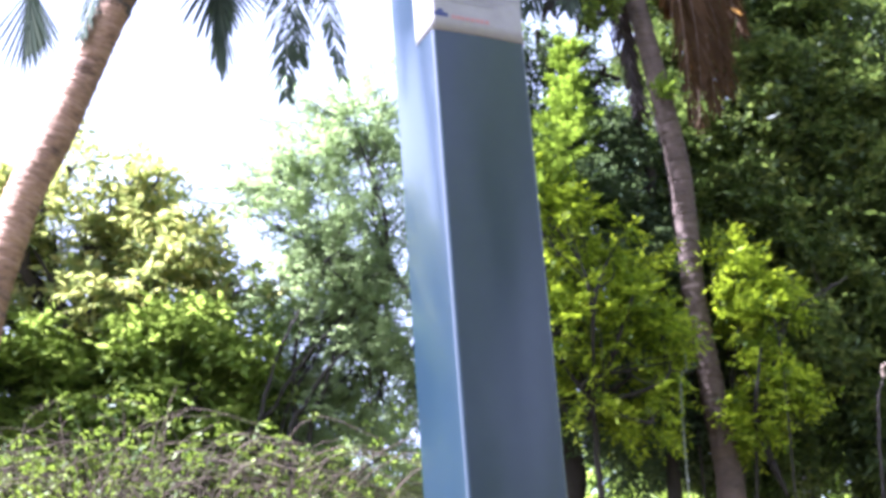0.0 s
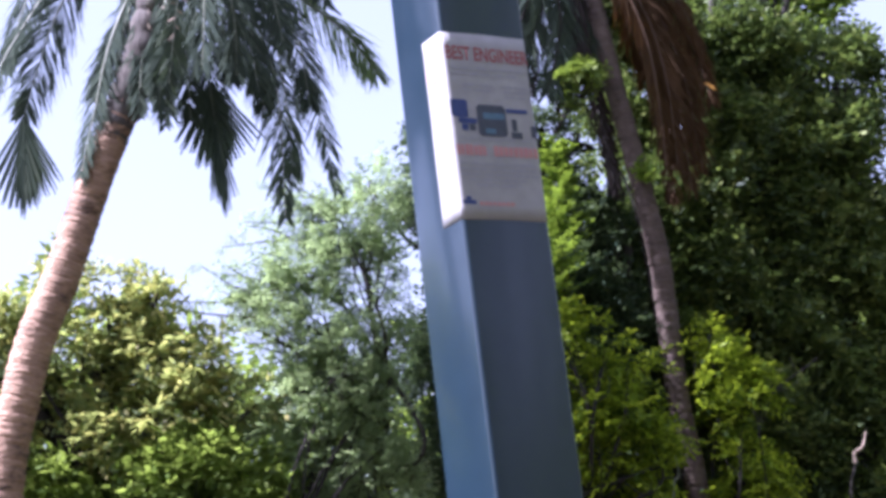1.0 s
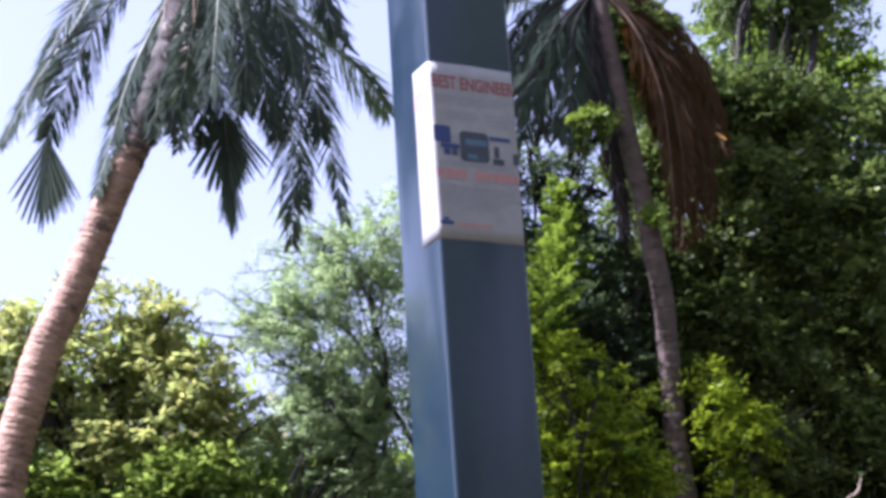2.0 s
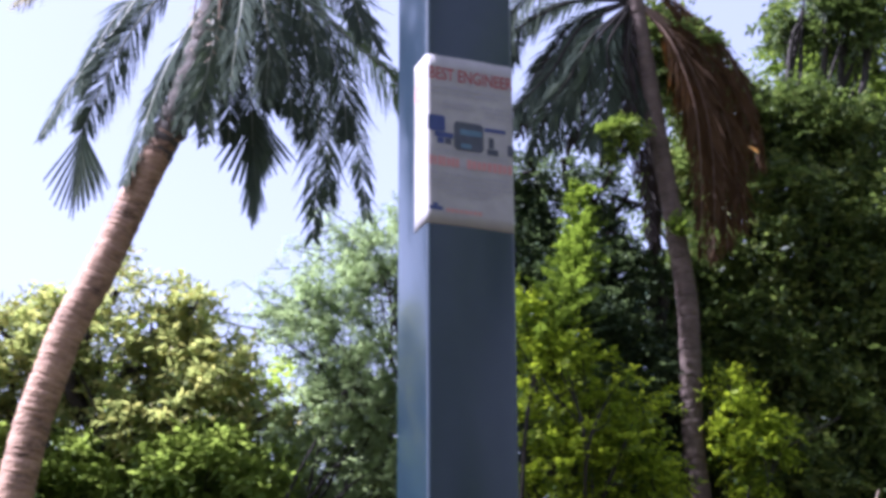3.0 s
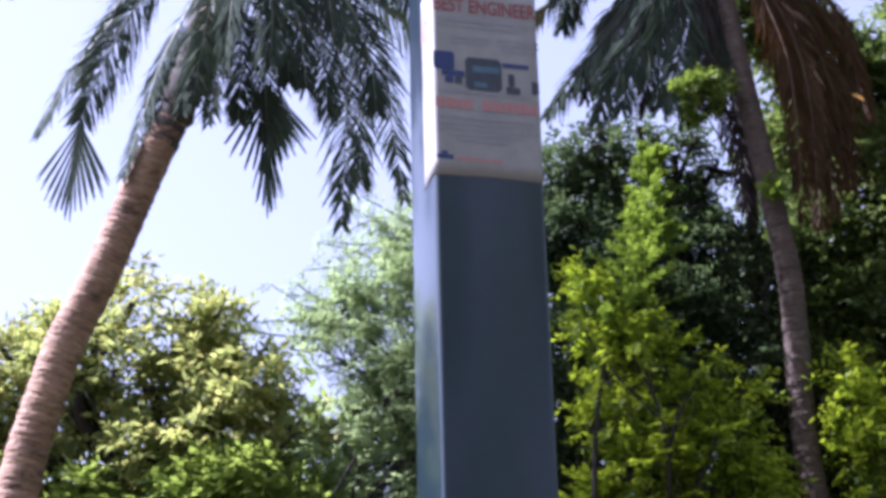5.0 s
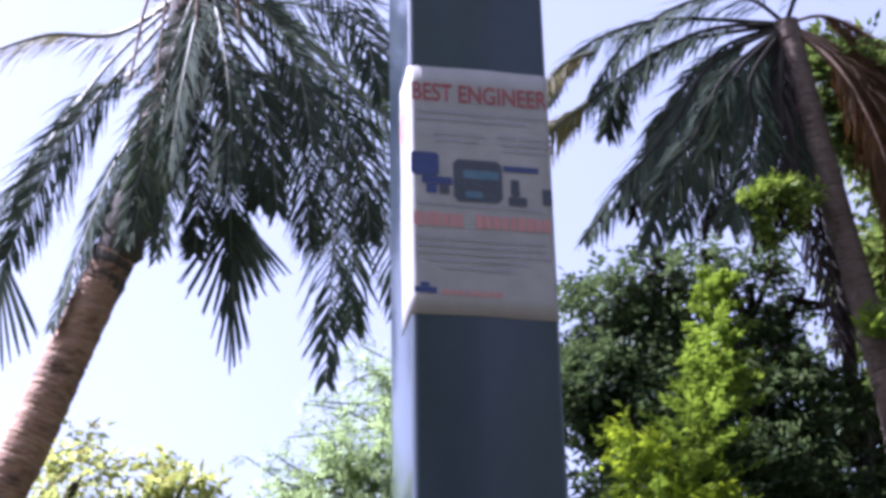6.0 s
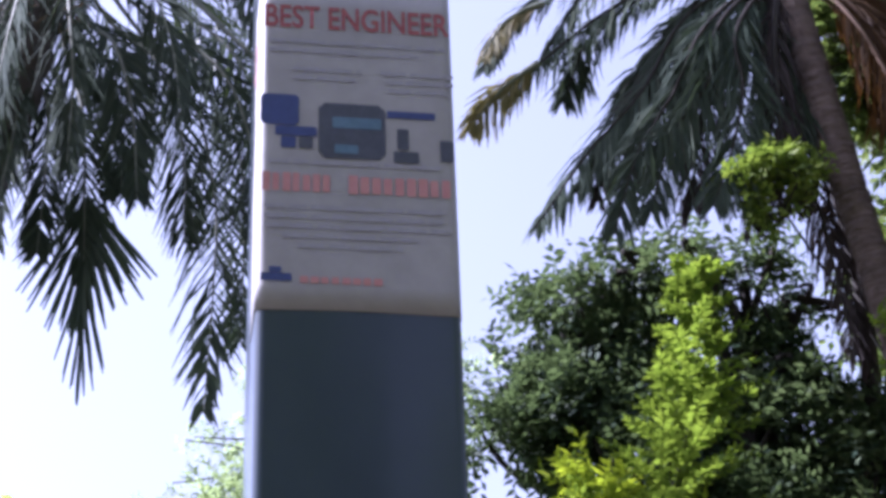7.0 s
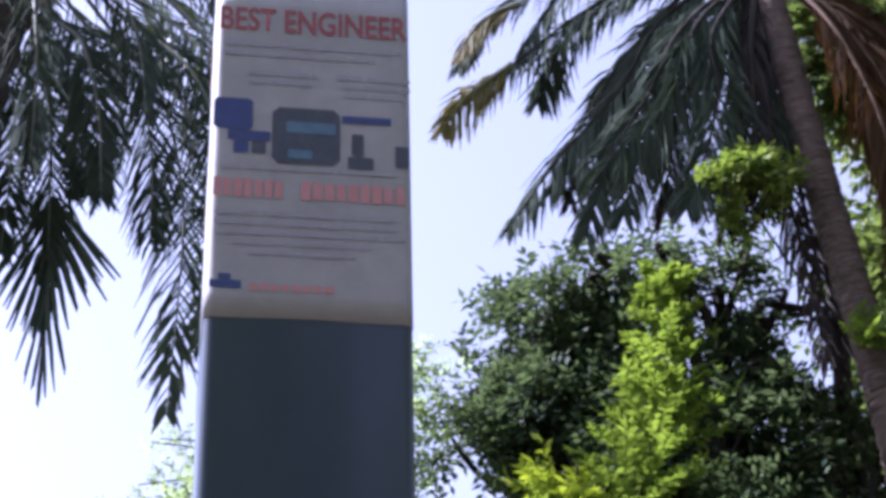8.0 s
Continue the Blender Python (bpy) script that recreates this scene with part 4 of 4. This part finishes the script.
# feather-leaved sapling
rng = np.random.default_rng(41)
SAP = np.array((0.718, 5.414, 1.840))
lime = thing("feather_sapling", SAP, "young sapling with upright bright yellow-green feather leaves", "sapling", "saplings")
stem = smooth_path(np.array([(0.718, 5.414, 1.840), (0.764, 5.424, 3.704), (0.855, 5.444, 4.397), (0.990, 5.474, 4.707), (1.065, 5.491, 4.973), (1.092, 5.497, 5.324)]) - SAP, 10)
v, f = tube(stem, np.linspace(0.014, 0.003, len(stem)), 6)
array_part("stem", v, f, BARK, lime, True)
for q in range(104):
    s = 0.40 + 0.60 * q / 103
    p0 = stem[min(int(s * (len(stem) - 1)), len(stem) - 1)]
    a = q * 2.4
    size = (0.05 + 0.22 * (1 - q / 103) ** 0.8) * rng.uniform(0.8, 1.15)
    d = np.array((math.cos(a), 0.75 * math.sin(a), 0.50 + rng.uniform(-0.15, 0.25)))
    d /= np.linalg.norm(d)
    v, f = sprays(rng, (p0 + d * 0.015)[None], d[None], size, 42, 0.035, 0.014, 0.12, 0.1, 0.15)
    line = smooth_path([p0, p0 + d * size * 0.5, p0 + d * size + np.array((0, 0, -0.12 * size))], 4)
    r, rf = tube(line, np.linspace(0.0025, 0.001, len(line)), 4)
    rf = np.concatenate([rf[:, [0, 1, 2]], rf[:, [0, 2, 3]]])
    v, f = join([(v, f), (r, rf)])
    array_part("feather_leaf", v, f, SAPLING_LEAF, lime)

# sprout on the grey trunk
rng = np.random.default_rng(42)
sprout = thing("trunk_sprout", (1.600, 5.927, 5.219), "small green fern tuft rooted on the grey palm trunk", "fern")
org = np.array((0, 0, 0)) + rng.normal(0, 0.02, (18, 3))
out = unit(rng.normal(0, 1, (18, 3))) + np.array((0, -0.4, 0.5))
v, f = sprays(rng, org, out, 0.09, 10, 0.042, 0.018, 0.2)
array_part("foliage", v, f, SAPLING_LEAF, sprout)

# one yellow leaf caught in the dead fronds
yellow = thing("yellow_leaf", (1.982, 5.970, 5.700), "single orange-yellow withered leaf caught on the dead fronds", "leaf")
v, f = leaves_at(np.array([[0, 0, 0], [0.015, 0, -0.01]]), unit(np.array([[0.8, 0, -0.5], [0.7, -0.1, -0.6]])), np.array([[0.3, 0.2, 1.0], [0.2, 0.3, 1.0]]), 0.06, 0.022, 0.2)
ORANGE_LEAF = leaf_material("orange_leaf", [(0.2, (0.50, 0.24, 0.03)), (0.8, (0.65, 0.34, 0.05))], (0.8, 0.4, 0.05), 0.4, 0.5, 3.0)
array_part("blade", v, f, ORANGE_LEAF, yellow)


def branch(name, label, path, radius, mat, seed, side=3):
    """A fallen or broken branch with side twigs."""
    rng = np.random.default_rng(seed)
    base = np.array(path[0], float)
    ob = thing(name, base, label, "branch", "dead branches")
    line = smooth_path(path, 8) - base
    v, f = tube(line + rng.normal(0, radius * 0.2, line.shape), np.linspace(radius, radius * 0.45, len(line)), 7)
    array_part("stem", v, f, mat, ob, True)
    for _ in range(side):
        i = rng.integers(3, len(line))
        d = unit(rng.normal(0, 1, 3)) * rng.uniform(0.12, 0.3)
        tw = smooth_path([line[i], line[i] + d * 0.5 + rng.normal(0, 0.02, 3), line[i] + d], 4)
        v, f = tube(tw, np.linspace(radius * 0.4, radius * 0.12, len(tw)), 5)
        array_part("twig", v, f, mat, ob, True)
    return ob


branch("dead_branch", "dark dead branch leaning through the undergrowth", [(1.610, 5.888, 1.840), (1.849, 5.941, 3.694), (2.046, 5.985, 4.024), (2.367, 6.056, 4.227)], 0.008, BARK, 61, 2)
broken = branch("dead_branch", "dark broken branch with a pale peeled end", [(2.210, 5.867, 1.840), (2.355, 5.900, 3.367), (2.419, 5.914, 3.668)], 0.011, BARK, 62, 0)
line = smooth_path(np.array([(2.429, 5.916, 3.673), (2.427, 5.916, 3.718), (2.478, 5.927, 3.749), (2.508, 5.933, 3.819)]) - np.array((2.210, 5.867, 1.840)), 6)
v, f = tube(line, np.linspace(0.010, 0.005, len(line)), 7)
tagged(array_part("peeled_end", v, f, DRY_WOOD, broken, True), "pale peeled wood")
branch("dead_branch", "pale curved dry twig in the shrubs", [(1.852, 5.839, 1.840), (1.951, 5.861, 3.536), (1.958, 5.863, 3.925), (1.925, 5.855, 4.003)], 0.005, BARK, 63, 1)
branch("dead_branch", "thin pale upright twig in the lime shrub", [(1.374, 5.549, 1.840), (1.430, 5.561, 3.454), (1.474, 5.571, 3.666), (1.473, 5.571, 3.762)], 0.004, RACHIS, 64, 0)

# bare outer twigs of the thorn tree, with sparse feathery leaves
rng = np.random.default_rng(71)
TWIG_A, TWIG_B = np.array((-0.389, 5.547, 4.601)), np.array((0.117, 5.660, 5.148))
for q in range(18):
    a = TWIG_A + (TWIG_B - TWIG_A) * rng.uniform(0, 1)
    b = a + np.array((rng.uniform(-0.52, -0.16), rng.uniform(-0.1, 0.1), rng.uniform(-0.02, 0.20)))
    line = smooth_path([a, (a + b) / 2 + rng.normal(0, 0.04, 3), b], 6)
    tw = thing("thorn_twig", a, "thin bare thorn twig with sparse feathery leaves", "twig", "thorn twigs")
    v, f = tube(line - a, np.linspace(0.006, 0.002, len(line)), 5)
    array_part("stem", v, f, BARK, tw, True)
    org = np.repeat(line[3:], 2, 0) - a
    v, f = sprays(rng, org, rng.normal(0, 1, org.shape), 0.07, 10, 0.024, 0.009, 0.1)
    array_part("foliage", v, f, FEATHER_LEAF, tw)

# dry brush tangled at the foot of the shrubs
rng = np.random.default_rng(81)
brush = thing("dry_brush", (0, 0, 0), "tangle of dry brown stems and grass under the shrubs", "brush", "", "stuff")
pieces, tips = [], []
for _ in range(1700):
    x = rng.uniform(-1.92, -0.26)
    y = 5.22 + 0.222 * x + rng.uniform(-0.15, 0.3)
    h = 1.9 + rng.uniform(0.55, 1.0) * 1.55 + 0.10 * math.sin(x * 5)
    lean = rng.normal(0, 0.42, 2)
    line = smooth_path([(x, y, 1.85), (x + lean[0] * 0.3 + rng.normal(0, 0.05), y + lean[1] * 0.2, 1.9 + (h - 1.9) * 0.55), (x + lean[0] * 0.7 + rng.normal(0, 0.10), y + lean[1] * 0.4, 1.9 + (h - 1.9) * 0.9),
                        (x + lean[0] * 1.3 + rng.normal(0, 0.12), y + lean[1] * 0.5, h - abs(lean[0]) * 0.5)], 4)
    pieces.append(tube(line, np.linspace(0.0045, 0.0012, len(line)) * rng.uniform(0.6, 1.3), 4))
    tips.append(line[6:])
v, f = join(pieces)
array_part("stalk_mass", v, f, BRUSH_WOOD, brush)
tips = np.concatenate(tips)
tips = tips[rng.uniform(0, 1, len(tips)) < 0.38]
v, f = sprays(rng, tips, rng.normal(0, 1, tips.shape), 0.08, 5, 0.035, 0.012, 0.3)
array_part("withered_leaf_mass", v, f, MID_LEAF, brush)

# distant tree line that closes the view between the near trees; its unseen part shapes light
rng = np.random.default_rng(51)
far = thing("tree_line", (0, 5, 0), "hazy green belt of trees all round the grove, unseen tall ones added behind", "trees", "", "stuff")
blobs = []
for q in range(250):
    a = 2 * math.pi * (q + rng.uniform(-0.4, 0.4)) / 250
    r = rng.uniform(7.0, 10.0) + (4.5 if math.sin(a) < 0 else 0.0)
    # unseen trees behind and to the right, raised to darken the post's front
    tall = (14.0 if math.cos(a) > -0.55 else 5.0) if math.sin(a) < 0 else 8.0 if math.sin(a) < 0.3 and math.cos(a) > 0 else 3.4 if math.cos(a) < 0.15 else 3.8
    blobs.append((r * math.cos(a), r * math.sin(a), (1.9 if math.sin(a) > 0 else 0.0) + rng.uniform(0.4, tall), rng.uniform(0.8, 1.4) * (1.3 if tall > 10 else 1.0)))
org, out = crown_points(rng, blobs, 60000)
v, f = sprays(rng, org, out, 0.3, 7, 0.15, 0.06, 0.2)
array_part("crown", v, f, BUSH_LEAF, far)
v, f = join([tube(smooth_path([(x, y, -0.05), (x + 0.1, y, z * 0.5), (x, y, z)], 3), np.linspace(0.1, 0.05, 7), 5) for x, y, z, r in blobs])
array_part("trunk_row", v, f, BARK, far)
